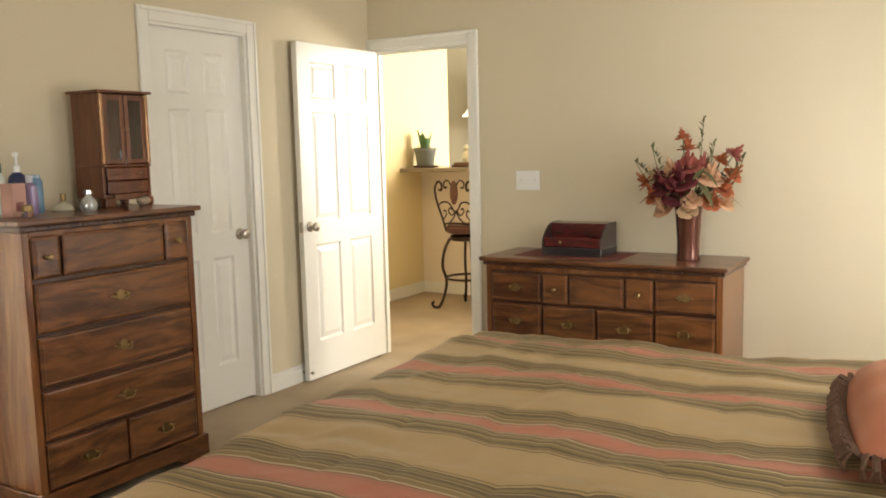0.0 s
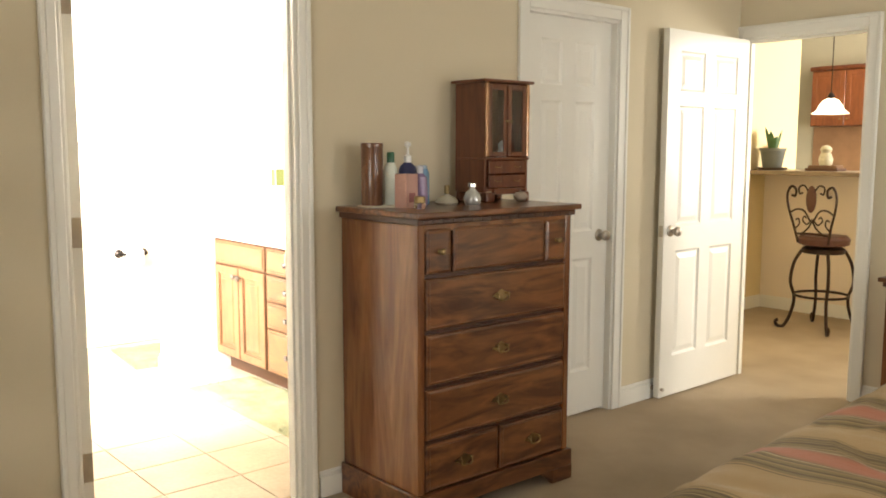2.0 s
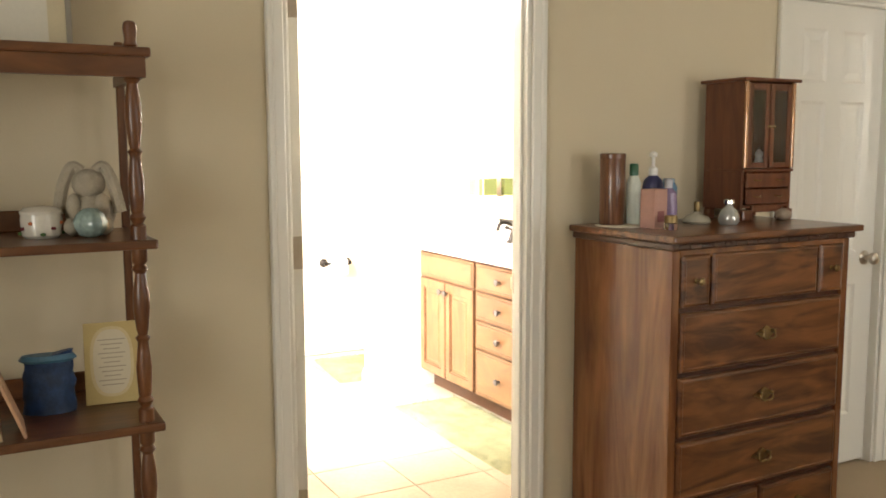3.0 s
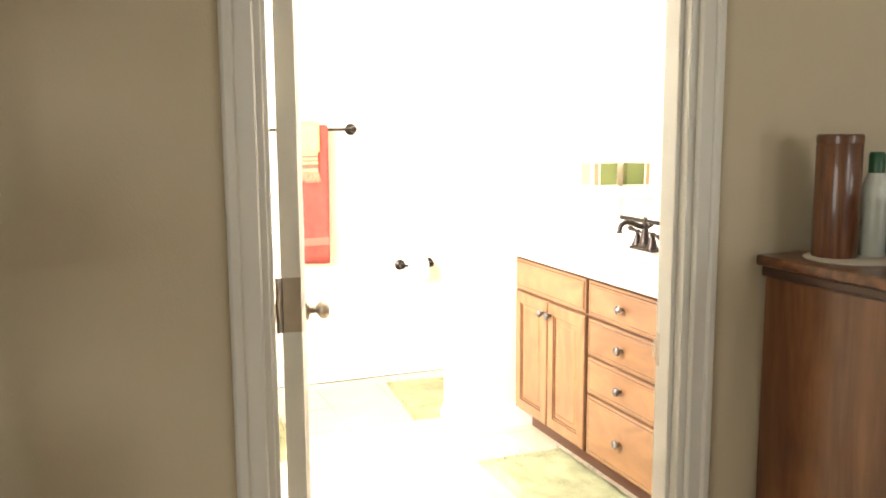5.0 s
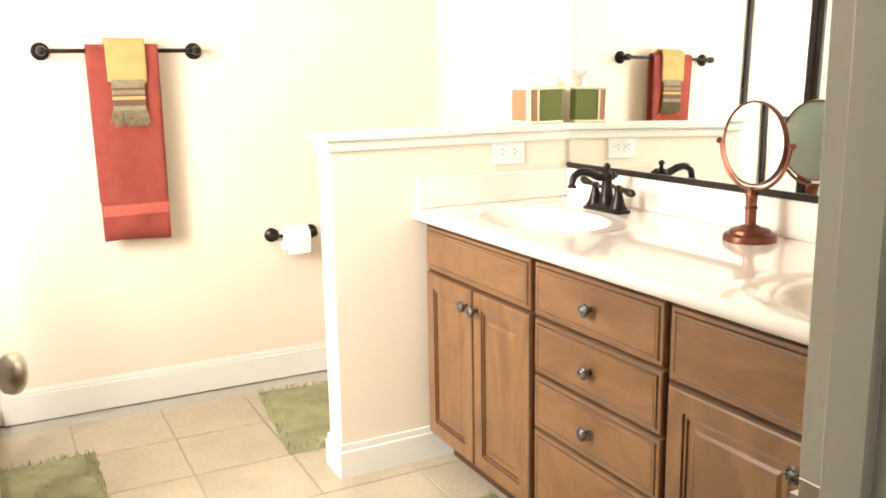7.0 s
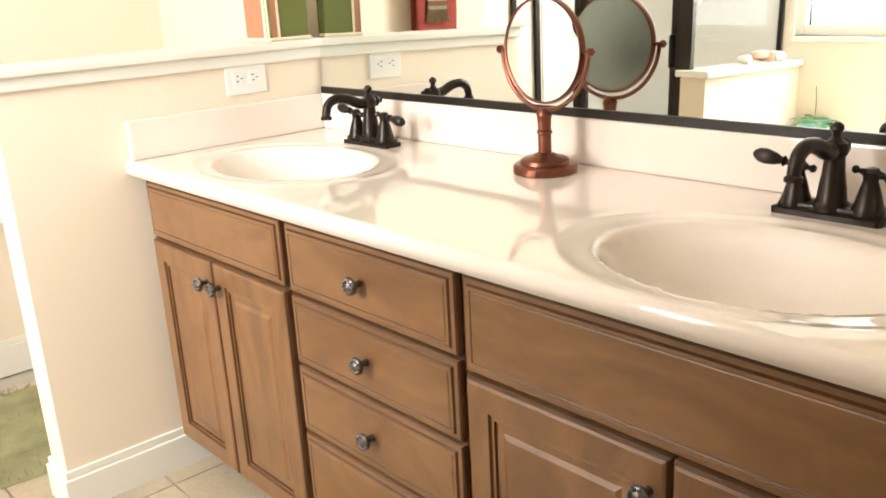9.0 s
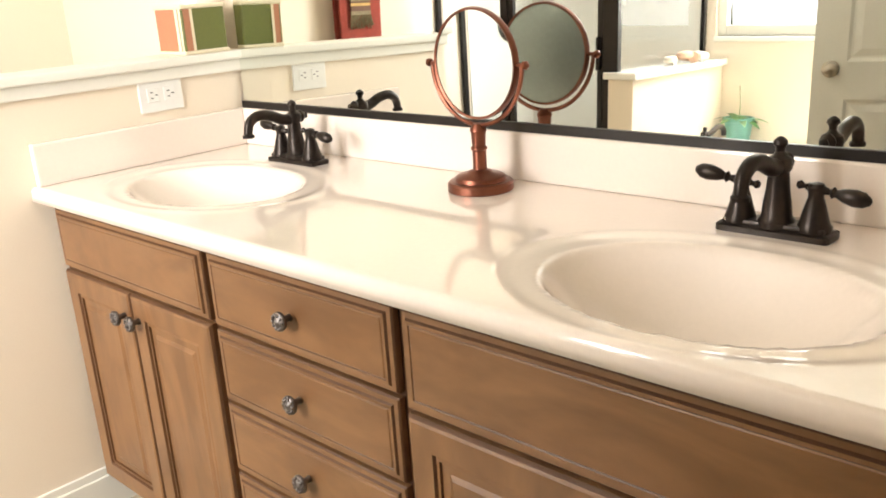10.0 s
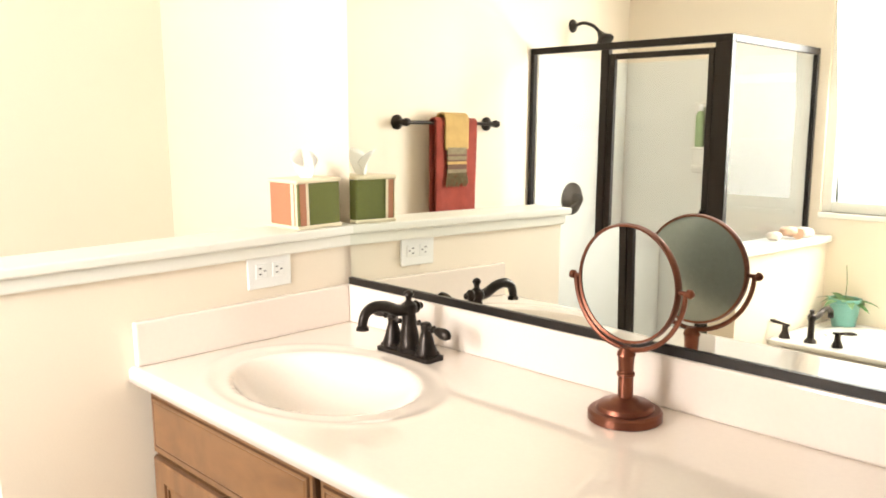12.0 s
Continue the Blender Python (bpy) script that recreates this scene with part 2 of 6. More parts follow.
structure("wall_south", boxes((XB, 2.0, YS - T, YS, 0, HT), (3.8, XE + T, YS - T, YS, 0, HT), (2.0, 3.8, YS - T, YS, 0, 0.7), (2.0, 3.8, YS - T, YS, 2.2, HT)), WALL, "beige painted wall with a wide window", "wall")
structure("ceiling", boxes((XB, XE + T, YS - T, YN + T, HT, HT + 0.1)), CEIL, "off-white bedroom ceiling", "ceiling")
# closet behind the closed door
structure("wall_closet", boxes((-1.2, -1.1, YM + T, 5.2, 0, HT), (-1.1, XB, 5.1, 5.2, 0, HT)), WALL, "plain closet wall", "wall")


def casing(name, axis, a0, a1, face, out, top, w=0.062):
    """Door casing round an opening, on the wall face, with a raised outer band."""
    bm = bmesh.new()
    for (u0, u1, z0, z1) in ((a0 - w, a0 + 0.004, 0, top + w), (a1 - 0.004, a1 + w, 0, top + w), (a0 + 0.004, a1 - 0.004, top - 0.004, top + w)):
        f0, f1 = sorted((face, face + out * 0.014))
        if axis == "y":
            box(bm, f0, f1, u0, u1, z0, z1, bevel=0.004)
        else:
            box(bm, u0, u1, f0, f1, z0, z1, bevel=0.004)
    for (u0, u1, z0, z1) in ((a0 - w - 0.002, a0 - w + 0.018, 0, top + w), (a1 + w - 0.018, a1 + w + 0.002, 0, top + w), (a0 - w + 0.018, a1 + w - 0.018, top + w - 0.018, top + w + 0.002)):
        f0, f1 = sorted((face, face + out * 0.021))
        if axis == "y":
            box(bm, f0, f1, u0, u1, z0, z1, bevel=0.004)
        else:
            box(bm, u0, u1, f0, f1, z0, z1, bevel=0.004)
    return structure(name, bm, TRIM, "white painted door casing", "door casing")


def jamb(name, axis, a0, a1, f0, f1, top, stop):
    """Jamb lining with a door stop at depth stop."""
    bm = bmesh.new()
    t = 0.018
    for u0, u1, z0, z1 in ((a0 - 0.001, a0 + t, 0, top), (a1 - t, a1 + 0.001, 0, top), (a0 + t, a1 - t, top - t, top + 0.001)):
        box(bm, *((f0, f1, u0, u1) if axis == "y" else (u0, u1, f0, f1)), z0, z1, bevel=0.002)
    s = t + 0.011
    for u0, u1, z0, z1 in ((a0 + t, a0 + s, 0, top - t), (a1 - s, a1 - t, 0, top - t), (a0 + s, a1 - s, top - s, top - t)):
        box(bm, *((stop - 0.018, stop + 0.018, u0, u1) if axis == "y" else (u0, u1, stop - 0.018, stop + 0.018)), z0, z1, bevel=0.002)
    return structure(name, bm, TRIM, "white painted door jamb with a stop", "door frame")


casing("trim_bath_door", "y", BD0, BD1, XW, 1, HB, 0.046)
casing("trim_bath_door_inner", "y", BD0 - 0.03, BD1 + 0.05, XB, -1, HB, 0.05)
jamb("trim_bath_jamb", "y", BD0, BD1, XB, XW, HB, XW - 0.04)
casing("trim_closet", "y", CD0, CD1, XW, 1, HB)
jamb("trim_closet_jamb", "y", CD0, CD1, XB, XW, HB, XW - 0.055)
casing("trim_hall", "x", HD0, HD1, YN, -1, HB)
casing("trim_hall_outer", "x", HD0, HD1, YN + T, 1, HB)
jamb("trim_hall_jamb", "x", HD0, HD1, YN, YN + T, HB, YN + 0.06)


def baseboard(name, axis, a0, a1, face, out, h=0.105):
    bm = bmesh.new()
    for d, z0, z1 in ((0.014, 0, h - 0.022), (0.009, h - 0.022, h - 0.008), (0.005, h - 0.008, h)):
        f0, f1 = sorted((face, face + out * d))
        if axis == "y":
            box(bm, f0, f1, a0, a1, z0, z1, bevel=0.0015)
        else:
            box(bm, a0, a1, f0, f1, z0, z1, bevel=0.0015)
    return structure(name, bm, TRIM, "white moulded baseboard", "baseboard")


baseboard("baseboard_west_1", "y", YS, BD0 - 0.064, XW, 1)
baseboard("baseboard_west_2", "y", BD1 + 0.064, CD0 - 0.064, XW, 1)
baseboard("baseboard_west_3", "y", CD1 + 0.064, YN, XW, 1)
baseboard("baseboard_north_2", "x", HD1 + 0.064, XE, YN, -1)
baseboard("baseboard_east", "y", YS, YN, XE, -1)
baseboard("baseboard_south", "x", XW, XE, YS, 1)


def window(name, axis, a0, a1, z0, z1, f0, f1, label):
    """A double-hung window: frame, meeting rail and two panes."""
    w = tagged(new(name), label, "window", kind="structure")
    mid = (f0 + f1) / 2

    def b(bm, u0, u1, v0, v1, d=0.02):
        box(bm, *((mid - d, mid + d, u0, u1) if axis == "y" else (u0, u1, mid - d, mid + d)), v0, v1, bevel=0.003)
    bm = bmesh.new()
    for q in ((a0, a0 + 0.045, z0, z1), (a1 - 0.045, a1, z0, z1), (a0 + 0.045, a1 - 0.045, z0, z0 + 0.05), (a0 + 0.045, a1 - 0.045, z1 - 0.045, z1)):
        b(bm, *q)
    part("window_frame", bm, TRIM, w)
    zm = (z0 + z1) / 2
    bm = bmesh.new()
    b(bm, a0 + 0.045, a1 - 0.045, zm - 0.02, zm + 0.02)
    part("meeting_rail", bm, TRIM, w)
    for v0, v1 in ((z0 + 0.05, zm - 0.02), (zm + 0.02, z1 - 0.045)):
        bm = bmesh.new()
        b(bm, a0 + 0.045, a1 - 0.045, v0, v1, 0.002)
        p = part("pane", bm, GLASS, w)
        p.visible_shadow = False
    bm = bmesh.new()
    lo, hi = min(f0, f1) - 0.02, max(f0, f1) + 0.02
    box(bm, *((lo, hi, a0, a1) if axis == "y" else (a0, a1, lo, hi)), z0 - 0.025, z0, bevel=0.004)
    part("window_sill", bm, TRIM, w)
    return w


window("window_1", "x", 2.0, 3.8, 0.7, 2.2, YS - T, YS, "white double-hung bedroom window")
# window_4 is unseen, an opening added for the bedroom fill lamp
window("window_4", "y", 2.0, 3.5, 1.35, 2.2, XE, XE + T, "unseen white window added above the bed's headboard")
window("window_2", "y", 3.75, 4.65, 0.6, 1.75, XE, XE + T, "white double-hung window beside the bed")

# bathroom shell
structure("floor_bath", boxes((XF - T, XB, BS - T, YM + T, -0.12, -0.006)), GROUT, "beige grout bed of the bathroom floor", "floor")
structure("wall_bath_far", boxes((XF - T, XF, BS - T, YM + T, 0, 2.45)), BATHWALL, "cream painted bathroom wall", "wall")
structure("wall_bath_north", boxes((XF, XB, YM, YM + T, 0, 2.45)), BATHWALL, "cream painted wall behind the vanity mirror", "wall")
structure("wall_bath_south", boxes((XF, -2.02, BS - T, BS, 0, 2.45), (-0.80, XB, BS - T, BS, 0, 2.45), (-2.02, -0.80, BS - T, BS, 0, 1.0), (-2.02, -0.80, BS - T, BS, 2.25, 2.45)), BATHWALL, "cream painted wall with the tub window", "wall")
structure("wall_bath_east", boxes((XB - 0.006, XB, BS, BD0 - 0.082, 0, 2.45), (XB - 0.006, XB, BD1 + 0.102, YM, 0, 2.45), (XB - 0.006, XB, BD0 - 0.082, BD1 + 0.102, HB + 0.07, 2.45)), BATHWALL, "cream paint on the doorway wall", "wall")
structure("ceiling_bath", boxes((XF - T, XB, BS - T, YM + T, 2.45, 2.55)), CEIL, "white bathroom ceiling", "ceiling")
window("window_3", "x", -2.02, -0.80, 1.0, 2.25, BS - T, BS, "bright white window above the bathtub")
PX0, PX1, PY, PH = -2.195, -2.085, 2.674, 1.074
structure("wall_half", boxes((PX0, PX1, PY, YM, 0, PH)), BATHWALL, "cream half-height wall at the end of the vanity", "wall")
structure("trim_half_wall_cap", boxes((PX0 - 0.025, PX1 + 0.025, PY - 0.025, YM, PH + 0.012, PH + 0.034), (PX0 - 0.012, PX1 + 0.012, PY - 0.012, YM, PH - 0.02, PH + 0.012), bevel=0.005, seg=2), TRIM, "white moulded cap on the half wall", "trim")
baseboard("baseboard_bath_far", "y", 1.70, YM, XF, 1, 0.13)
bm = boxes((PX1, PX1 + 0.014, PY - 0.014, YM, -0.006, 0.09), (PX0, PX1, PY - 0.014, PY, -0.006, 0.09), (PX0 - 0.014, PX0, PY - 0.014, YM, -0.006, 0.09),
           (PX1, PX1 + 0.008, PY - 0.008, YM, 0.09, 0.112), (PX0, PX1, PY - 0.008, PY, 0.09, 0.112), (PX0 - 0.008, PX0, PY - 0.008, YM, 0.09, 0.112), bevel=0.002)
structure("baseboard_half_wall", bm, TRIM, "white moulded baseboard round the half wall", "baseboard")
baseboard("baseboard_bath_north", "x", XF + 0.014, PX0 - 0.014, YM, -1, 0.13)

# hall and kitchen beyond the bedroom door
HALL = mat("yellow_hall_paint", (0.74, 0.61, 0.34), 0.7, var=0.04, scale=1.2, bump=0.1, bscale=260)
TEAL = mat("pale_teal_paint", (0.50, 0.48, 0.38), 0.7, var=0.04, scale=1.2)
structure("wall_hall_left", boxes((-1.13, -1.01, YN + T, 8.06, 0, 2.75)), HALL, "sunlit yellow hall wall", "wall")
structure("wall_bar", boxes((-1.01, 2.2, 7.54, 7.66, 0, 1.15)), BATHWALL, "half-height breakfast bar wall", "wall")
structure("shelf_bar_ledge", boxes((-1.01, 2.2, 7.18, 7.74, 1.15, 1.185), bevel=0.006, seg=2), mat("bar_laminate", (0.25, 0.19, 0.13), 0.3, var=0.2, scale=30), "brown laminate breakfast bar ledge", "counter")
baseboard("baseboard_hall_left", "y", YN + T, 7.54, -1.01, 1)
baseboard("baseboard_bar", "x", -0.996, 2.2, 7.54, -1)
structure("wall_kitchen", boxes((-4.0, 3.0, 10.96, 11.06, 0, 2.75), (-4.0, -3.9, 8.01, 10.96, 0, 2.75), (-3.9, -1.13, 7.96, 8.06, 0, 2.75)), TEAL, "muted green kitchen wall", "wall")
structure("floor_kitchen", boxes((-4.0, -1.25, 7.96, 12.0, -0.12, -0.002)), TILE, "beige kitchen floor", "floor")
# assumed wall, its opening made to hold the hall's fill lamp
structure("wall_hall_right", boxes((3.0, 3.1, YN + T, 7.4, 0, 2.75), (3.0, 3.1, 9.6, 11.3, 0, 2.75), (3.0, 3.1, 7.4, 9.6, 0, 0.7), (3.0, 3.1, 7.4, 9.6, 2.4, 2.75)), HALL, "unseen yellow wall with an opening added for the fill light", "wall")
structure("ceiling_hall", boxes((-4.0, 3.1, YN + T, 11.3, 2.75, 2.85)), CEIL, "white hall ceiling", "ceiling")
ground = structure("ground", boxes((-400, 400, -400, 400, -0.6, -0.3)), mat("lawn", (0.08, 0.12, 0.04), 0.95, var=0.4, scale=3), "grass lawn outside the windows", "ground")


# ---- doors ----
KNOB_PROFILE = [(0.031, 0), (0.031, 0.004), (0.027, 0.008), (0.012, 0.012), (0.011, 0.026), (0.015, 0.031), (0.024, 0.037), (0.027, 0.046), (0.025, 0.055), (0.017, 0.061), (0.004, 0.063)]


def door_knob(parent, x, y, z, out, label="satin nickel door knob"):
    return part("door_knob", lathe(bmesh.new(), KNOB_PROFILE, 24, Matrix.Translation((x, y, z)) @ Matrix.Rotation(radians(-90 * out), 4, "X")), NICKEL, parent, label, True)


def six_panel_door(name, x, y, rz, w, label, hinges=()):
    """A six-panel leaf from its hinge edge along local +x."""
    d = thing(name, x, y, 0.012, label, "door", rz=rz, kind="structure")
    h, t = 1.968, 0.0175
    rows = ((0.22, 0.80), (0.935, 1.575), (1.65, 1.862))
    st, ms = 0.112, 0.095
    cols = ((st, (w - ms) / 2), ((w + ms) / 2, w - st))
    items = [(0, st, -t, t, 0, h), (w - st, w, -t, t, 0, h)]
    zs = [0] + [v for r in rows for v in r] + [h]
    for i in range(0, len(zs), 2):
        items.append((st, w - st, -t, t, zs[i], zs[i + 1]))
    for z0, z1 in rows:
        items.append((cols[0][1], cols[1][0], -t, t, z0, z1))
    part("door_leaf", boxes(*items), TRIM, d)
    for z0, z1 in rows:
        for x0, x1 in cols:
            bm = bmesh.new()
            for out in (-1, 1):
                panel_face(bm, x0, x1, z0, z1, 0, out, ((0, t), (0.012, 0.009), (0.02, 0.0085), (0.045, 0.0145), (0.05, 0.0145)))
            part("panel", bm, TRIM, d)
    door_knob(d, w - 0.06, t, 0.91, 1)
    door_knob(d, w - 0.06, -t, 0.91, -1)
    part("latch_plate", boxes((w - 0.001, w + 0.0015, -0.012, 0.012, 0.88, 0.94), bevel=0.001), NICKEL, d, "satin nickel latch plate")
    for z, side in hinges:
        bm = boxes((-0.002, 0.0, -t, t - 0.003, z - 0.05, z + 0.05))
        lathe(bm, [(0.0065, -0.05), (0.0065, 0.05)], 10, Matrix.Translation((-0.003, side * (t + 0.004), z)))
        part("hinge", bm, NICKEL, d, "satin nickel butt hinge")
    return d


six_panel_door("door_1", XW - 0.055, CD0 + 0.021, 90, CD1 - CD0 - 0.042, "closed white six-panel closet door")
six_panel_door("door_2", 0.108, YN - 0.004, -89.6, 0.785, "white six-panel bedroom door standing wide open", ((0.22, -1), (1.0, -1), (1.78, -1)))
six_panel_door("door_3", XB - 0.055, BD0 + 0.080, 167.2, 0.775, "white six-panel bathroom door opened inwards", ((0.27, 1), (1.07, 1), (1.82, 1)))
# toilet room beside the tub, its door standing open before the tub
structure("wall_toilet_room", boxes((-0.62, -0.52, BS, 1.34, 0, 2.45)), BATHWALL, "cream painted wall of the toilet room", "wall")
six_panel_door("door_4", -0.60, 1.37, 160, 0.71, "white six-panel toilet room door standing open", ((0.27, 1), (1.07, 1), (1.82, 1)))
# leaves of the hinges on the bathroom jamb, and the strike plate
for z in (0.28, 1.08, 1.83):
    bm = boxes((XB + 0.004, XB + 0.056, BD0 + 0.0185, BD0 + 0.0205, z - 0.05, z + 0.05), bevel=0.0008)
    for dz in (-0.03, 0, 0.03):
        lathe(bm, [(0.0045, 0), (0.0045, 0.0008)], 10, Matrix.Translation((XB + 0.035 - 0.012 * (dz == 0), BD0 + 0.0205, z + dz)) @ Matrix.Rotation(radians(-90), 4, "X"))
    tagged(part("hinge_leaf", bm, mat("worn_nickel", (0.25, 0.21, 0.17), 0.45, 1.0, var=0.2, scale=30)), "satin nickel hinge leaf screwed to the door jamb", "hinge", "hinge leaves of the bathroom door")
bm = boxes((XB + 0.003, XB + 0.037, BD1 - 0.0205, BD1 - 0.0185, 0.905, 0.975), bevel=0.0008)
box(bm, XB - 0.004, XB + 0.003, BD1 - 0.021, BD1 - 0.012, 0.92, 0.96)
tagged(part("strike_plate", bm, NICKEL), "satin nickel strike plate on the bathroom door jamb", "strike plate")
bm = lathe(bmesh.new(), [(0.012, 0), (0.012, 0.006), (0.005, 0.008), (0.005, 0.06), (0.009, 0.061), (0.009, 0.075)], 12, Matrix.Translation((XW + 0.015, 4.50, 0.06)) @ Matrix.Rotation(radians(90), 4, "Y"))
tagged(part("door_stop", bm, NICKEL, smooth=True), "small metal door stop on the baseboard", "door stop")


# ---- chest of drawers and dresser ----
def bail_handle(parent, m, w=0.075):
    """A brass colonial pull: shaped back plate with two posts and a hanging bail, facing local -y."""
    bm = bmesh.new()
    n = 28
    ring = []
    for i in range(n):
        a = 2 * math.pi * i / n
        r = 0.5 + 0.09 * math.cos(4 * a) + 0.05 * math.cos(8 * a)
        ring.append(bm.verts.new(m @ Vector((math.cos(a) * w * r, -0.0015, math.sin(a) * w * 0.24 * r / 0.5))))
    f = bm.faces.new(ring)
    ext = bmesh.ops.extrude_face_region(bm, geom=[f])
    nrm = m.to_3x3() @ Vector((0, -0.003, 0))
    for v in ext["geom"]:
        if isinstance(v, bmesh.types.BMVert):
            v.co += nrm
    for s in (-1, 1):
        lathe(bm, [(0.006, 0), (0.0045, 0.006), (0.006, 0.013), (0.003, 0.016)], 10, m @ Matrix.Translation((s * w * 0.32, -0.003, 0.006)) @ Matrix.Rotation(radians(90), 4, "X"))
    tube(bm, [m @ p for p in curve_pts([(-w * 0.32, -0.015, 0.006), (-w * 0.34, -0.018, -0.010), (-w * 0.16, -0.02, -0.017), (0, -0.02, -0.014), (w * 0.16, -0.02, -0.017), (w * 0.34, -0.018, -0.010), (w * 0.32, -0.015, 0.006)], 4)], 0.0028, 6)
    return part("handle", bm, BRASS, parent, "aged brass bail handle", True)


def small_knob(parent, m):
    return part("knob", lathe(bmesh.new(), [(0.009, 0), (0.005, 0.004), (0.005, 0.012), (0.011, 0.017), (0.012, 0.022), (0.008, 0.027), (0.002, 0.028)], 14, m @ Matrix.Rotation(radians(90), 4, "X")), BRASS, parent, "small brass knob", True)


def drawer_unit(name, x, y, rz, w, d, h, rows, base, wood, wood_side, label):
    """A case of drawers facing local -y, centred in x, its back at y = d. rows: (z0, z1, [(x0, x1, pull)])."""
    th = thing(name, x, y, 0, label, name.replace("_", " "), rz=rz)
    k = w / 2
    part("side_panel", boxes((-k, -k + 0.03, 0.0, d, 0, h - 0.045), bevel=0.004, seg=2), wood_side, th)
    part("side_panel", boxes((k - 0.03, k, 0.0, d, 0, h - 0.045), bevel=0.004, seg=2), wood_side, th)
    part("back_panel", boxes((-k + 0.03, k - 0.03, d - 0.012, d, 0.05, h - 0.045)), wood_side, th)
    part("top_rail", boxes((-k + 0.03, k - 0.03, 0.0, d - 0.012, h - 0.07, h - 0.045)), wood_side, th)
    part("face_frame", boxes((-k + 0.03, k - 0.03, 0.012, 0.03, base, h - 0.07)), PINE_DARK, th)
    bm = boxes((-k - 0.012, k + 0.012, -0.014, d, h - 0.045, h - 0.022), bevel=0.006, seg=2)
    n = int(w / 0.045)
    for i in range(n):
        u = -k + (i + 0.5) * w / n
        box(bm, u - 0.016, u + 0.016, -0.018, -0.012, h - 0.042, h - 0.026, bevel=0.003)
    part("moulding", bm, PINE_DARK, th, "carved dark moulding under the top")
    part("top", boxes((-k - 0.028, k + 0.028, -0.034, d, h - 0.022, h), bevel=0.007, seg=3), wood, th)
    bm = bmesh.new()
    box(bm, -k - 0.014, k + 0.014, -0.016, 0.012, base * 0.45, base, bevel=0.005, seg=2)
    box(bm, -k - 0.014, -k + 0.10, -0.016, 0.012, 0, base * 0.45)
    box(bm, k - 0.10, k + 0.014, -0.016, 0.012, 0, base * 0.45)
    box(bm, -k - 0.014, -k - 0.001, 0.012, d, 0, base, bevel=0.003)
    box(bm, k + 0.001, k + 0.014, 0.012, d, 0, base, bevel=0.003)
    for s in (-1, 1):
        for j in range(5):
            box(bm, s * (k - 0.10 - 0.012 * j) - 0.0065, s * (k - 0.10 - 0.012 * j) + 0.0065, -0.014, 0.01, base * (0.1 + 0.07 * j), base * 0.47)
    part("plinth", bm, wood, th, "shaped bracket base")
    for z0, z1, cells in rows:
        for x0, x1, pull in cells:
            bm = boxes((x0 + 0.006, x1 - 0.006, 0.0, 0.02, z0 + 0.006, z1 - 0.006))
            panel_face(bm, x0 + 0.006, x1 - 0.006, z0 + 0.006, z1 - 0.006, 0, -1, ((0, 0.0), (0.004, 0.006), (0.011, 0.008), (0.014, 0.006), (0.016, 0.006)))
            dr = part("drawer", bm, wood, th)
            c = Matrix.Translation(((x0 + x1) / 2, -0.006, (z0 + z1) / 2))
            if pull == "bail":
                bail_handle(dr, c)
            elif pull == "knob":
                small_knob(dr, c)
    return th


k = 0.395
drawer_unit("chest_of_drawers", 0.540, 2.880, 90, 0.790, 0.470, 1.140, [
    (0.915, 1.085, [(-k + 0.03, -k + 0.155, "knob"), (-k + 0.155, k - 0.155, ""), (k - 0.155, k - 0.03, "knob")]),
    (0.715, 0.91, [(-k + 0.03, k - 0.03, "bail")]), (0.515, 0.71, [(-k + 0.03, k - 0.03, "bail")]), (0.315, 0.51, [(-k + 0.03, k - 0.03, "bail")]),
    (0.125, 0.31, [(-k + 0.03, 0, "bail"), (0, k - 0.03, "bail")])], 0.125, PINE_X, PINE_Z, "tall brown pine chest of drawers with brass pulls")
k = 0.640
cell = (2 * k - 0.06) / 4
a = -k + 0.03
drawer_unit("dresser", 1.785, 4.818, 0, 2 * k, 0.455, 0.762, [
    (0.52, 0.685, [(a, a + cell, "bail"), (a + cell, a + cell * 1.5, "knob"), (a + cell * 1.5, a + cell * 2.5, ""), (a + cell * 2.5, a + cell * 3, "knob"), (a + cell * 3, a + cell * 4, "bail")]),
    (0.325, 0.515, [(a + cell * i, a + cell * (i + 1), "bail") for i in range(4)]),
    (0.125, 0.32, [(a + cell * i, a + cell * (i + 1), "bail") for i in range(4)])], 0.125, PINE_X, PINE_Z, "long low brown pine dresser with brass pulls")


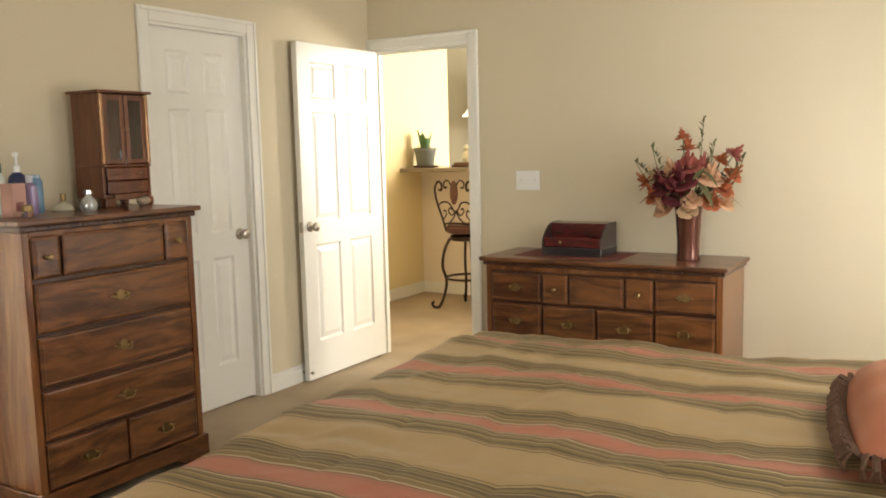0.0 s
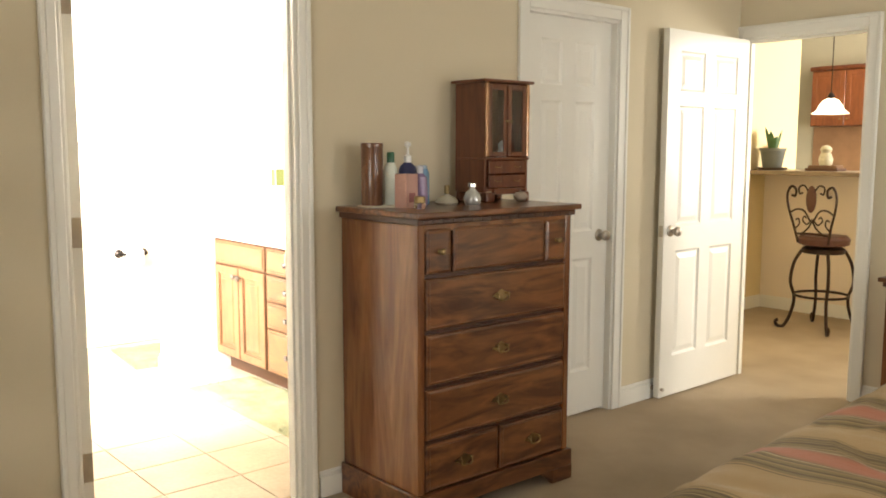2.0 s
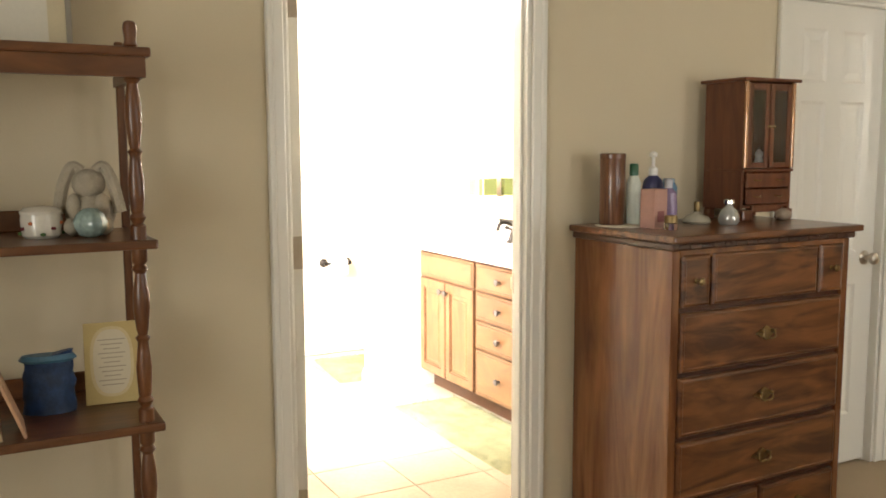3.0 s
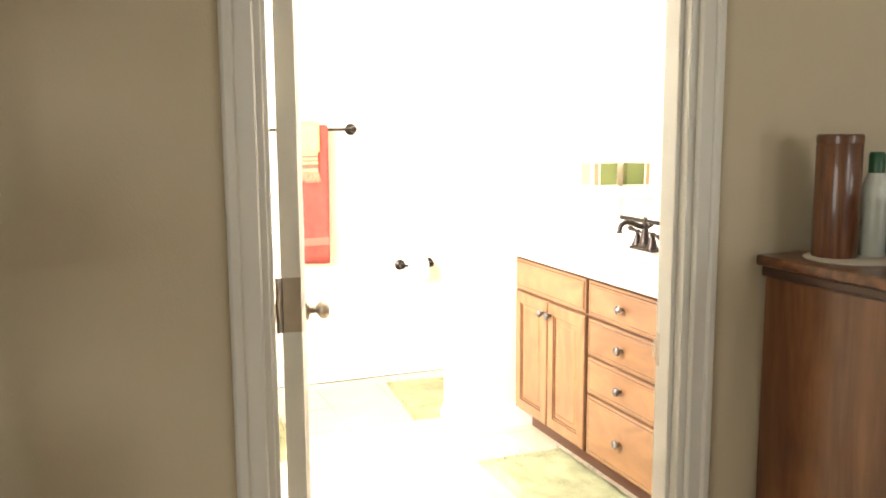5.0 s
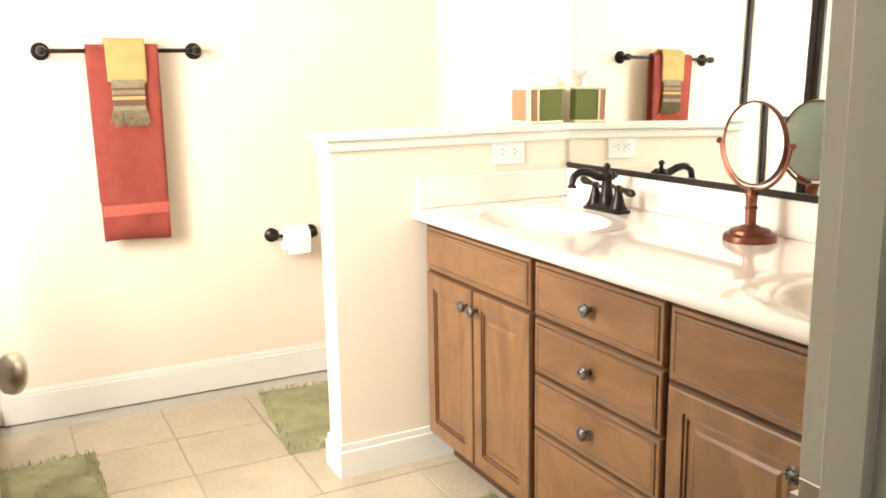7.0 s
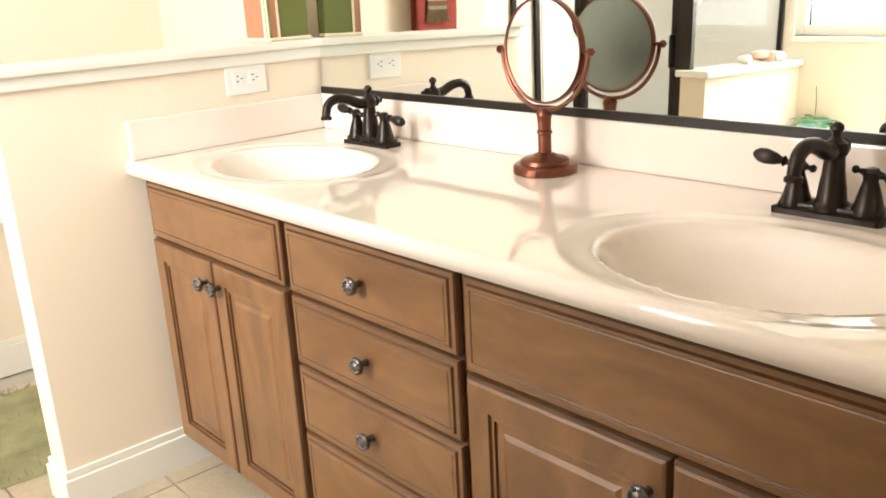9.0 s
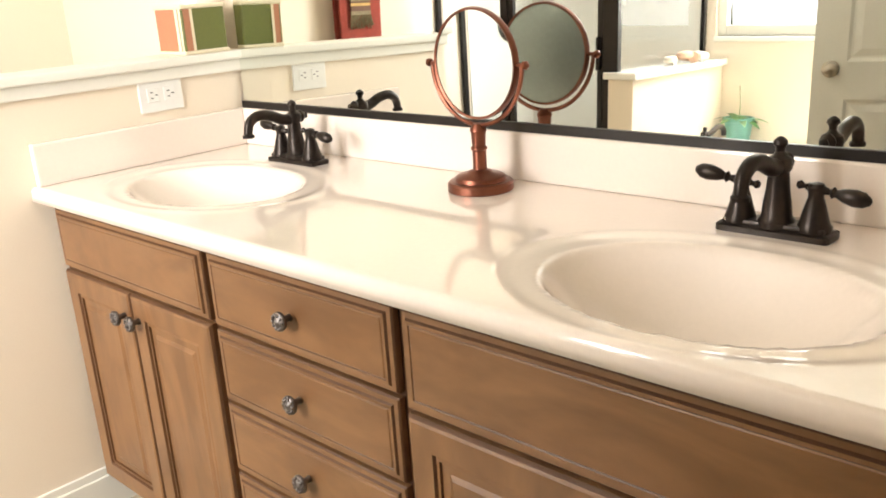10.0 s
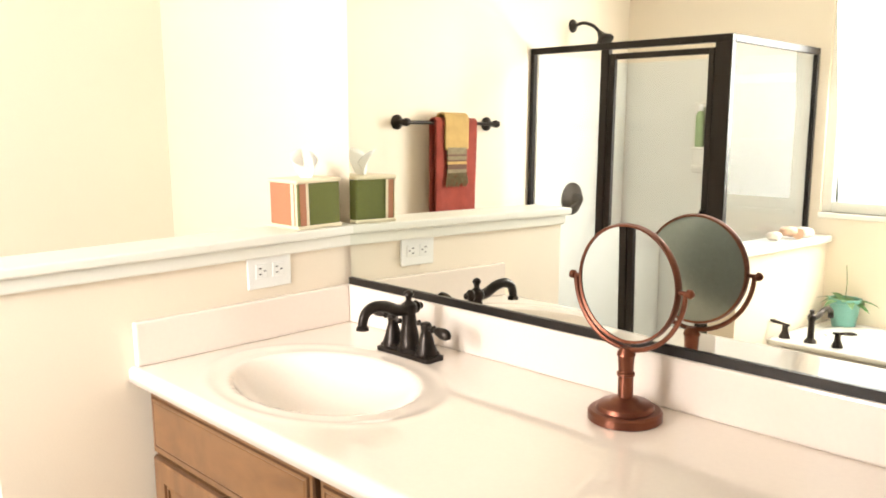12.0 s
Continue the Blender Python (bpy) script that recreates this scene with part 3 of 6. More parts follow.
# ---- bed ----
def stripes_mat():
    m = mat("striped_comforter", (0.42, 0.27, 0.11), 0.48, var=0.16, scale=14, bump=0.35, bscale=500, spec=0.45)
    n, l = m.node_tree.nodes, m.node_tree.links
    co = n.new("ShaderNodeTexCoord")
    sep = n.new("ShaderNodeSeparateXYZ")
    l.new(co.outputs["UV"], sep.inputs["Vector"])
    wob = n.new("ShaderNodeTexNoise")
    wob.inputs["Scale"].default_value = 3
    l.new(co.outputs["Object"], wob.inputs["Vector"])
    add = n.new("ShaderNodeMath")
    add.operation = "MULTIPLY_ADD"
    add.inputs[1].default_value = 0.02
    l.new(wob.outputs["Fac"], add.inputs[0])
    l.new(sep.outputs["Y"], add.inputs[2])
    fr = n.new("ShaderNodeMath")
    fr.operation = "FRACT"
    l.new(add.outputs[0], fr.inputs[0])
    ramp = n.new("ShaderNodeValToRGB")
    cr = ramp.color_ramp
    cr.interpolation = "CONSTANT"
    gold, olive, dk, pink, cream = (0.385, 0.270, 0.135, 1), (0.20, 0.145, 0.062, 1), (0.105, 0.070, 0.032, 1), (0.42, 0.155, 0.10, 1), (0.50, 0.40, 0.26, 1)
    tan, rose = (0.32, 0.235, 0.12, 1), (0.36, 0.145, 0.09, 1)
    stops = [(0, gold), (0.36, olive), (0.372, gold), (0.385, dk), (0.40, olive), (0.425, dk), (0.435, tan), (0.445, dk), (0.465, olive), (0.49, dk), (0.50, tan), (0.51, olive), (0.545, cream), (0.555, dk), (0.565, rose), (0.60, pink), (0.735, rose), (0.77, dk), (0.785, cream), (0.795, olive), (0.82, dk), (0.83, tan), (0.84, olive), (0.87, dk), (0.885, tan), (0.895, olive), (0.92, dk), (0.935, olive), (0.96, gold), (0.97, dk), (0.98, gold)]
    # softly woven edges
    cr.elements[0].position, cr.elements[0].color = stops[0]
    cr.elements[1].position, cr.elements[1].color = stops[1]
    for p, c in stops[2:]:
        cr.elements.new(p).color = c
    l.new(fr.outputs[0], ramp.inputs["Fac"])
    for nd in n:
        if nd.bl_idname == "ShaderNodeMix" and nd.blend_type == "MULTIPLY" and nd.inputs["Factor"].default_value < 1:
            l.new(ramp.outputs["Color"], nd.inputs["A"])
    return m


BX0, BX1, BY0, BY1, BZ = 1.71, 3.97, 1.68, 3.80, 0.625
bed = thing("bed", (BX0 + BX1) / 2, (BY0 + BY1) / 2, 0, "wide bed made up with a striped satin comforter", "bed", rz=3.0)
ox, oy = -(BX0 + BX1) / 2, -(BY0 + BY1) / 2
part("mattress", boxes((BX0 + 0.06 + ox, BX1 + ox, BY0 + 0.06 + oy, BY1 - 0.06 + oy, 0.33, BZ - 0.05), bevel=0.04, seg=3), mat("mattress_ticking", (0.7, 0.66, 0.58), 0.9, var=0.08), bed)
part("box_spring", boxes((BX0 + 0.07 + ox, BX1 + ox, BY0 + 0.07 + oy, BY1 - 0.07 + oy, 0.14, 0.33), bevel=0.02), mat("box_spring_cloth", (0.5, 0.45, 0.36), 0.9), bed)
for u in (BX0 + 0.12, BX1 - 0.1):
    for v in (BY0 + 0.15, BY1 - 0.15):
        part("leg", boxes((u - 0.03 + ox, u + 0.03 + ox, v - 0.03 + oy, v + 0.03 + oy, 0, 0.14), bevel=0.005), PINE_DARK, bed)
part("headboard", boxes((BX1 + 0.005 + ox, BX1 + 0.06 + ox, BY0 + oy, BY1 + oy, 0, 1.2), bevel=0.02, seg=2), PINE_Z, bed)
# comforter: a draped sheet with soft quilting folds
bm = bmesh.new()
uv = bm.loops.layers.uv.new("UVMap")
NU, NV, drop, rad = 150, 230, 0.42, 0.13


def drape(s, length):
    """Distance along the cloth to (across, down) for a rounded edge on both sides."""
    q = rad * math.pi / 2
    flat = length - 2 * rad
    if s < drop:
        return 0.0, rad + drop - s
    s -= drop
    if s < q:
        an = s / rad
        return rad - rad * math.cos(an), rad - rad * math.sin(an)
    s -= q
    if s < flat:
        return rad + s, 0.0
    s -= flat
    if s < q:
        an = s / rad
        return length - rad + rad * math.sin(an), rad - rad * math.cos(an)
    return length, rad + s - q


LV = BY1 - BY0
TV = 2 * drop + rad * math.pi + LV - 2 * rad
LU = BX1 - BX0
TU = drop + rad * math.pi / 2 + LU - rad
grid = []
for i in range(NU + 1):
    row = []
    su = TU * i / NU
    ax, dx = drape(su, 99) if su < drop + rad * 3 else (rad + su - drop - rad * math.pi / 2, 0.0)
    for j in range(NV + 1):
        sv = TV * j / NV
        ay, dy = drape(sv, LV)
        z = BZ - max(dx, dy) - 0.25 * min(dx, dy)
        px, py = BX0 + ax, BY0 + ay
        f1 = noise.noise((px * 2.1, py * 3.2, 0.3)) * 0.022 + noise.noise((px * 6, py * 5, 2.0)) * 0.010 + noise.noise((px * 3, py * 16, 7.0)) * 0.006 + 0.005 * math.sin(py * 2 * math.pi / 0.245)
        f1 += 0.007 * (1 - abs(noise.noise((px * 3.4 + 5, py * 4.6, 11.0)))) ** 9 - 0.006 * (1 - abs(noise.noise((px * 5.5, py * 2.6 + 3, 4.0)))) ** 12
        if max(dx, dy) < 0.02:
            z += f1
        else:
            wv = 0.02 * math.sin((px + py) * 11 + 2 * noise.noise((px, py, 5))) * min(1, max(dx, dy) * 3)
            px -= wv * (dx > dy)
            py += wv * (dy >= dx) * (1 if ay > LV / 2 else -1)
            z += f1 * 0.5
        # the crown of the bed is a little higher in its middle
        z += 0.02 * (1 - ((py - (BY0 + BY1) / 2) / (LV / 2)) ** 2) if max(dx, dy) < 0.3 else 0
        row.append((bm.verts.new((px + ox, py + oy, z)), sv))
    grid.append(row)
PERIOD, PHASE = 0.482, 0.155
for i in range(NU):
    for j in range(NV):
        q = (grid[i][j], grid[i + 1][j], grid[i + 1][j + 1], grid[i][j + 1])
        f = bm.faces.new([v for v, _ in q])
        f.smooth = True
        for lp, (v, s) in zip(f.loops, q):
            lp[uv].uv = ((v.co.x), (TV - drop - rad * math.pi / 2 + rad - s) / PERIOD + PHASE)
comf = part("comforter", bm, stripes_mat(), bed, "gold, olive and rust striped satin comforter")
sol = comf.modifiers.new("thick", "SOLIDIFY")
sol.thickness, sol.offset = 0.012, -1

# ---- vanity ----
VF, CT = 2.990, 0.857
vx = (-2.065, -1.430, -0.925, -0.054)
van = thing("vanity_cabinet", -1.06, 3.28, 0, "honey maple double vanity cabinet with raised panels", "vanity")
V = Matrix.Translation((1.06, -3.28, 0))
bm = boxes((vx[0], vx[0] + 0.016, VF + 0.02, YM - 0.002, 0.1, 0.822), (vx[3] - 0.016, vx[3], VF + 0.02, YM - 0.002, 0.1, 0.822), (vx[0] + 0.016, vx[3] - 0.016, VF + 0.02, YM - 0.002, 0.1, 0.118))
bm.transform(V)
part("carcass", bm, MAPLE, van)
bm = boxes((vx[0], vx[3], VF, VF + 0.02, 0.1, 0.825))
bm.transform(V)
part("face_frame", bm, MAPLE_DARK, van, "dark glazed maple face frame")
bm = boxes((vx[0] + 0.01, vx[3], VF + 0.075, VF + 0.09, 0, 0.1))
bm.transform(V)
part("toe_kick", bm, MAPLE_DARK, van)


def rosette(parent, x, y, z):
    bm = lathe(bmesh.new(), [(0.007, 0), (0.0055, 0.006), (0.0065, 0.014), (0.016, 0.018), (0.0175, 0.022), (0.0165, 0.025), (0.013, 0.027), (0.011, 0.0255), (0.006, 0.029), (0.001, 0.030)], 16, Matrix.Translation((x, y, z)) @ Matrix.Rotation(radians(90), 4, "X"))
    for i in range(10):
        an = 2 * math.pi * i / 10
        ball(bm, x + 0.0125 * math.cos(an), y - 0.0265, z + 0.0125 * math.sin(an), 0.0032, n=6)
    bm.transform(V)
    return part("knob", bm, PEWTER, parent, "round pewter rosette knob", True)


def raised_door(x0, x1, z0, z1, knob):
    y = VF
    bm = bmesh.new()
    box(bm, x0, x1, y - 0.012, y - 0.001, z0, z1)
    panel_face(bm, x0, x1, z0, z1, y - 0.012, -1, ((0, 0.0), (0.004, 0.006), (0.009, 0.008), (0.05, 0.008), (0.053, 0.003), (0.060, 0.0045), (0.062, -0.004), (0.068, -0.004), (0.085, 0.004), (0.09, 0.004)), (0, 3, 5, 6))
    bm.transform(V)
    d = part("cabinet_door", bm, [MAPLE, GLAZE], van)
    rosette(d, knob, y - 0.02, z1 - 0.055)


def slab_front(x0, x1, z0, z1, knob):
    y = VF
    bm = bmesh.new()
    box(bm, x0, x1, y - 0.012, y - 0.001, z0, z1)
    panel_face(bm, x0, x1, z0, z1, y - 0.012, -1, ((0, 0.0), (0.003, 0.003), (0.011, 0.0035), (0.014, 0.0075), (0.019, 0.008), (0.021, 0.0065), (0.023, 0.008), (0.03, 0.008)), (0, 2, 4))
    bm.transform(V)
    d = part("drawer" if knob else "false_front", bm, [MAPLE_X, GLAZE], van)
    if knob:
        rosette(d, (x0 + x1) / 2, y - 0.02, (z0 + z1) / 2)


g = 0.009
slab_front(vx[0] + 0.016, vx[1] - g, 0.668, 0.808, False)
slab_front(vx[2] + g, -0.15, 0.648, 0.808, False)
for z0, z1 in ((0.665, 0.808), (0.511, 0.657), (0.358, 0.503), (0.108, 0.350)):
    slab_front(vx[1] + g, vx[2] - g, z0, z1, True)
for x0, x1, kn in ((vx[0] + 0.016, (vx[0] + vx[1]) / 2 - 0.002, 1), ((vx[0] + vx[1]) / 2 + 0.002, vx[1] - g, 0), (vx[2] + g, -0.540, 1), (-0.536, -0.15, 0)):
    raised_door(x0, x1, 0.108, 0.660 if x1 < -1.2 else 0.640, x1 - 0.028 if kn else x0 + 0.028)

# counter with two bowls moulded in
SINKS = ((-1.712, 3.195), (-0.548, 3.170))
top = thing("countertop", -1.06, 3.28, CT - 0.03, "glossy cream cultured marble vanity top with moulded bowls", "countertop")
x0, x1, y0, y1 = PX1 + 0.001, -0.053, 2.947, YM - 0.002
bm = bmesh.new()
NX, NY = 250, 76
rows = []
for j in range(NY + 1):
    y = y0 + (y1 - y0) * j / NY
    row = []
    for i in range(NX + 1):
        x = x0 + (x1 - x0) * i / NX
        z = CT
        for sx, sy in SINKS:
            r = math.hypot((x - sx) / 0.218, (y - sy) / 0.158)
            ro = math.hypot((x - sx) / 0.297, (y - sy) / 0.212)
            z += 0.0014 * math.exp(-((ro - 1) / 0.05) ** 2) - 0.002 * max(0, min(1, (1 - ro) / 0.08))
            if r < 1.06:
                q = min(1.0, r / 1.06)
                z -= 0.115 * (1 - q ** 2.5) ** 0.95
        if j == 0:
            z -= 0.006
        row.append(bm.verts.new((x + 1.06, y - 3.28, z - CT + 0.03)))
    rows.append(row)
for j in range(NY):
    for i in range(NX):
        bm.faces.new((rows[j][i], rows[j][i + 1], rows[j + 1][i + 1], rows[j + 1][i])).smooth = True
low = [bm.verts.new((v.co.x, v.co.y - 0.002, -0.002)) for v in rows[0]]
low0 = [bm.verts.new((v.co.x, v.co.y + 0.02, -0.002)) for v in rows[0]]
for i in range(NX):
    bm.faces.new((low[i], low[i + 1], rows[0][i + 1], rows[0][i])).smooth = True
    bm.faces.new((low0[i], low0[i + 1], low[i + 1], low[i]))
part("slab", bm, MARBLE, top)
bm = boxes((x0, x1, YM - 0.040, YM - 0.002, CT, 0.955), bevel=0.005, seg=2)
bm.transform(Matrix.Translation((1.06, -3.28, 0.03 - CT)))
part("backsplash", bm, MARBLE, top)
bm = boxes((x0, x0 + 0.02, y0 + 0.012, YM - 0.041, CT, 0.955), bevel=0.005, seg=2)
bm.transform(Matrix.Translation((1.06, -3.28, 0.03 - CT)))
part("side_splash", bm, MARBLE, top)
for sx, sy in SINKS:
    bm = lathe(bmesh.new(), [(0.024, 0), (0.024, 0.003), (0.019, 0.0045), (0.017, 0.001), (0.003, 0.001)], 20, Matrix.Translation((sx + 1.06, sy - 3.28, 0.03 - 0.113)))
    part("drain", bm, BRONZE, top, "dark bronze drain", True)

# wall mirror
mir = thing("wall_mirror", -1.05, YM - 0.020, 0.957, "wide frameless wall mirror in a black bottom channel", "mirror")
bm = boxes((PX1 + 0.012 + 1.05, -0.065 + 1.05, -0.008, -0.002, 0.004, 1.12))
bm.transform(Matrix.Rotation(radians(-1.0), 4, "X"))
part("mirror_glass", bm, SILVER, mir)
part("bottom_channel", boxes((PX1 + 0.010 + 1.05, -0.062 + 1.05, -0.014, 0.0, -0.004, 0.016), bevel=0.001), BLACKFRAME, mir, "black metal channel")


# ---- bathroom things ----
def faucet(x, y, z, group):
    """A two-handle centreset faucet; the spout points to -y."""
    th = thing("faucet", x, y, z, "dark oil-rubbed bronze faucet with two lever handles", "faucet", group)
    bm = boxes((-0.08, 0.08, -0.026, 0.026, 0, 0.012), bevel=0.010, seg=3)
    box(bm, -0.072, 0.072, -0.02, 0.02, 0.010, 0.020, bevel=0.006, seg=2)
    part("base_plate", bm, BRONZE, th, smooth=True)
    part("post", lathe(bmesh.new(), [(0.026, 0.012), (0.026, 0.02), (0.021, 0.026), (0.019, 0.045), (0.016, 0.062), (0.014, 0.085), (0.017, 0.089), (0.018, 0.097), (0.016, 0.104), (0.009, 0.108), (0.006, 0.112), (0.0065, 0.118), (0.010, 0.122), (0.009, 0.127), (0.004, 0.131), (0.001, 0.132)], 20), BRONZE, th, smooth=True)
    bm = bmesh.new()
    pts = curve_pts([(0, 0, 0.093), (0, -0.03, 0.096), (0, -0.06, 0.108), (0, -0.09, 0.112), (0, -0.112, 0.103), (0, -0.12, 0.086), (0, -0.121, 0.072)], 5)
    tube(bm, pts, 0.0105, 12, [1.15 - 0.3 * (i / len(pts)) + (0.35 if i > len(pts) - 4 else 0) for i in range(len(pts))])
    part("spout", bm, BRONZE, th, smooth=True)
    part("rear_cap", lathe(bmesh.new(), [(0.011, 0), (0.013, 0.008), (0.009, 0.014), (0.006, 0.018), (0.007, 0.022), (0.002, 0.026)], 14, Matrix.Translation((0, 0.012, 0.096)) @ Matrix.Rotation(radians(-90), 4, "X")), BRONZE, th, smooth=True)
    for s in (-1, 1):
        bm = lathe(bmesh.new(), [(0.023, 0.012), (0.023, 0.018), (0.019, 0.028), (0.014, 0.046), (0.010, 0.058), (0.011, 0.064), (0.012, 0.070), (0.009, 0.075), (0.002, 0.077)], 18, Matrix.Translation((s * 0.052, 0, 0)))
        hd = part("handle", bm, BRONZE, th, smooth=True)
        m = Matrix.Translation((s * 0.052, 0, 0.068)) @ Matrix.Rotation(radians(90 * s), 4, "Y") @ Matrix.Rotation(radians(8), 4, "Y")
        bm = lathe(bmesh.new(), [(0.004, -0.026), (0.006, -0.022), (0.003, -0.016), (0.006, -0.010), (0.006, 0.010), (0.004, 0.018), (0.008, 0.022), (0.005, 0.026), (0.009, 0.036), (0.0115, 0.050), (0.010, 0.062), (0.005, 0.070), (0.001, 0.072)], 14, m)
        part("lever", bm, BRONZE, hd, smooth=True)
    return th


for fx in (-1.722, -0.562):
    faucet(fx, 3.435, CT - 0.002, "faucets on the vanity").scale = (1.08, 1.08, 1.14)

# make-up mirror on a copper stand
mk = thing("makeup_mirror", -1.147, 3.435, CT, "round tilting make-up mirror on a brushed copper stand", "mirror", rz=-2.9)
part("base", lathe(bmesh.new(), [(0.063, 0), (0.065, 0.002), (0.065, 0.015), (0.061, 0.019), (0.051, 0.020), (0.049, 0.027), (0.043, 0.031), (0.026, 0.034), (0.022, 0.038), (0.014, 0.041)], 36), COPPER, mk, smooth=True)
part("stem", lathe(bmesh.new(), [(0.014, 0.038), (0.0135, 0.045), (0.0135, 0.078), (0.016, 0.080), (0.016, 0.084), (0.013, 0.087), (0.0145, 0.112), (0.0165, 0.116), (0.015, 0.122), (0.009, 0.130)], 24), COPPER, mk, "turned copper stem", True)
R, cz = 0.102, 0.242
bm = tube(bmesh.new(), [(R * 1.13 * math.cos(a), 0, cz + R * 1.13 * math.sin(a)) for a in [math.pi + math.pi * i / 28 for i in range(29)]], 0.0045, 8)
part("yoke", bm, COPPER, mk, "half-round copper yoke", True)
ring = bmesh.new()
prof = [(R - 0.003, 0.006), (R + 0.001, 0.008), (R + 0.003, 0.0), (R + 0.001, -0.008), (R - 0.003, -0.006)]
mm = Matrix.Translation((0, 0, cz)) @ Matrix.Rotation(radians(90), 4, "X")
lathe(ring, prof, 48, mm, cap=False)
rim = part("rim", ring, COPPER, mk, smooth=True)
for s in (-1, 1):
    # the back glass gets a dull grey colour in place of its reflections
    part("mirror_glass", lathe(bmesh.new(), [(R - 0.001, 0.003 * s), (R - 0.002, 0.0045 * s), (0.0005, 0.0045 * s)], 48, mm), SILVER if s > 0 else mat("dull_back_mirror", (0.42, 0.43, 0.38), 0.22, 0.6, var=0.1), mk)
    part("pivot", lathe(bmesh.new(), [(0.004, 0), (0.004, 0.016), (0.008, 0.018), (0.008, 0.024), (0.003, 0.029)], 12, Matrix.Translation((s * R, 0, cz)) @ Matrix.Rotation(radians(90 * s), 4, "Y")), COPPER, mk, smooth=True)

# tissue box on the half wall
CAPZ = PH + 0.034
TGREEN, TCOPPER, TCREAM = mat("olive_lacquer", (0.135, 0.15, 0.035), 0.35, var=0.1), mat("copper_lacquer", (0.40, 0.17, 0.09), 0.35, var=0.1), mat("cream_lacquer", (0.75, 0.66, 0.48), 0.4, var=0.05)
tb = thing("tissue_box", -2.14, 3.455, CAPZ, "olive and copper striped tissue box cover with a tissue out", "tissue box")
part("cover", boxes((-0.062, 0.062, -0.064, 0.064, 0.008, 0.116), bevel=0.003), TGREEN, tb)
for q in ((-0.058, 0.034, -0.0655, -0.0645, 0.010, 0.114), (0.046, 0.052, -0.0655, -0.0645, 0.010, 0.114), (0.0625, 0.0635, -0.058, -0.040, 0.010, 0.114)):
    part("stripe", boxes(q), TCOPPER, tb, "copper stripe")
for q in ((0.034, 0.046, -0.0655, -0.0645, 0.010, 0.114), (0.0625, 0.0635, -0.040, -0.032, 0.010, 0.114), (0.052, 0.060, -0.0655, -0.0645, 0.010, 0.114)):
    part("stripe", boxes(q), TCREAM, tb, "cream stripe")
for z0, z1 in ((0, 0.010), (0.114, 0.124)):
    part("rim", boxes((-0.066, 0.066, -0.068, 0.068, z0, z1), bevel=0.003), TCREAM, tb, "cream rim")
bm = bmesh.new()
for i in range(13):
    for j in range(7):
        a, v = i / 12, j / 6
        bm.verts.new(((a - 0.5) * 0.075 * (0.5 + 0.7 * v), 0.02 * math.sin(a * 8 + 2 * v) * (0.4 + v), 0.118 + v * (0.055 + 0.022 * math.sin(a * 6.5 + 1))))
bm.verts.ensure_lookup_table()
for i in range(12):
    for j in range(6):
        bm.faces.new([bm.verts[q] for q in (i * 7 + j, (i + 1) * 7 + j, (i + 1) * 7 + j + 1, i * 7 + j + 1)])
tis = part("tissue", bm, mat("white_tissue", (0.85, 0.84, 0.80), 0.9, var=0.03), tb, "crumpled white tissue", True)
tis.modifiers.new("thick", "SOLIDIFY").thickness = 0.001


def outlet(x, y, z):
    """A two-gang horizontal duplex outlet facing +x."""
    th = thing("outlet", x, y, z, "white duplex electrical outlet on the half wall", "outlet")
    part("cover_plate", boxes((0, 0.006, -0.06, 0.06, -0.042, 0.042), bevel=0.003, seg=2), WHITE, th)
    for s in (-1, 1):
        soc = part("socket", boxes((0.005, 0.0075, s * 0.023 - 0.016, s * 0.023 + 0.016, -0.017, 0.017), bevel=0.001), WHITE, th)
        for dy, dz in ((-0.004, 0.007), (-0.004, -0.007), (0.008, 0.0)):
            part("slot", boxes((0.0074, 0.0079, s * 0.023 + dy - 0.0035, s * 0.023 + dy + 0.0035, dz - 0.0013, dz + 0.0013)), DARK, soc)
    return th


outlet(PX1, 3.305, 1.022)


def cloth(name, parent, y0, y1, ztop, zf, zb, xf, xb, material, label, wav=0.004, seed=0.0):
    """A towel folded over a bar that runs along y: front fall to zf, back fall to zb."""
    bm = bmesh.new()
    prof = []
    for i in range(15):
        prof.append((xf, zf + (ztop - zf) * i / 14))
    for i in range(1, 8):
        a = math.pi * i / 8
        prof.append(((xf + xb) / 2 + (xf - xb) / 2 * math.cos(a), ztop + (xf - xb) / 2 * math.sin(a)))
    for i in range(15):
        prof.append((xb, ztop + (zb - ztop) * i / 14))
    n = 18
    cols = []
    for j in range(n + 1):
        v = j / n
        col = []
        for i, (px, pz) in enumerate(prof):
            w = wav * math.sin(v * 9 + seed + pz * 3) * min(1, abs(ztop - pz) * 4)
            tap = 1 - 0.05 * max(0, min(1, (ztop - pz) * 1.2))
            col.append(bm.verts.new((px + w, y0 + (y1 - y0) * (0.5 + (v - 0.5) * tap), pz + 0.004 * math.sin(v * 5 + seed) * (i == 0))))
        cols.append(col)
    for a, b in zip(cols, cols[1:]):
        for i in range(len(prof) - 1):
            bm.faces.new((a[i], a[i + 1], b[i + 1], b[i]))
    ob = part(name, bm, material, parent, label, True)
    sol = ob.modifiers.new("thick", "SOLIDIFY")
    sol.thickness, sol.offset = 0.007, 0
    return ob


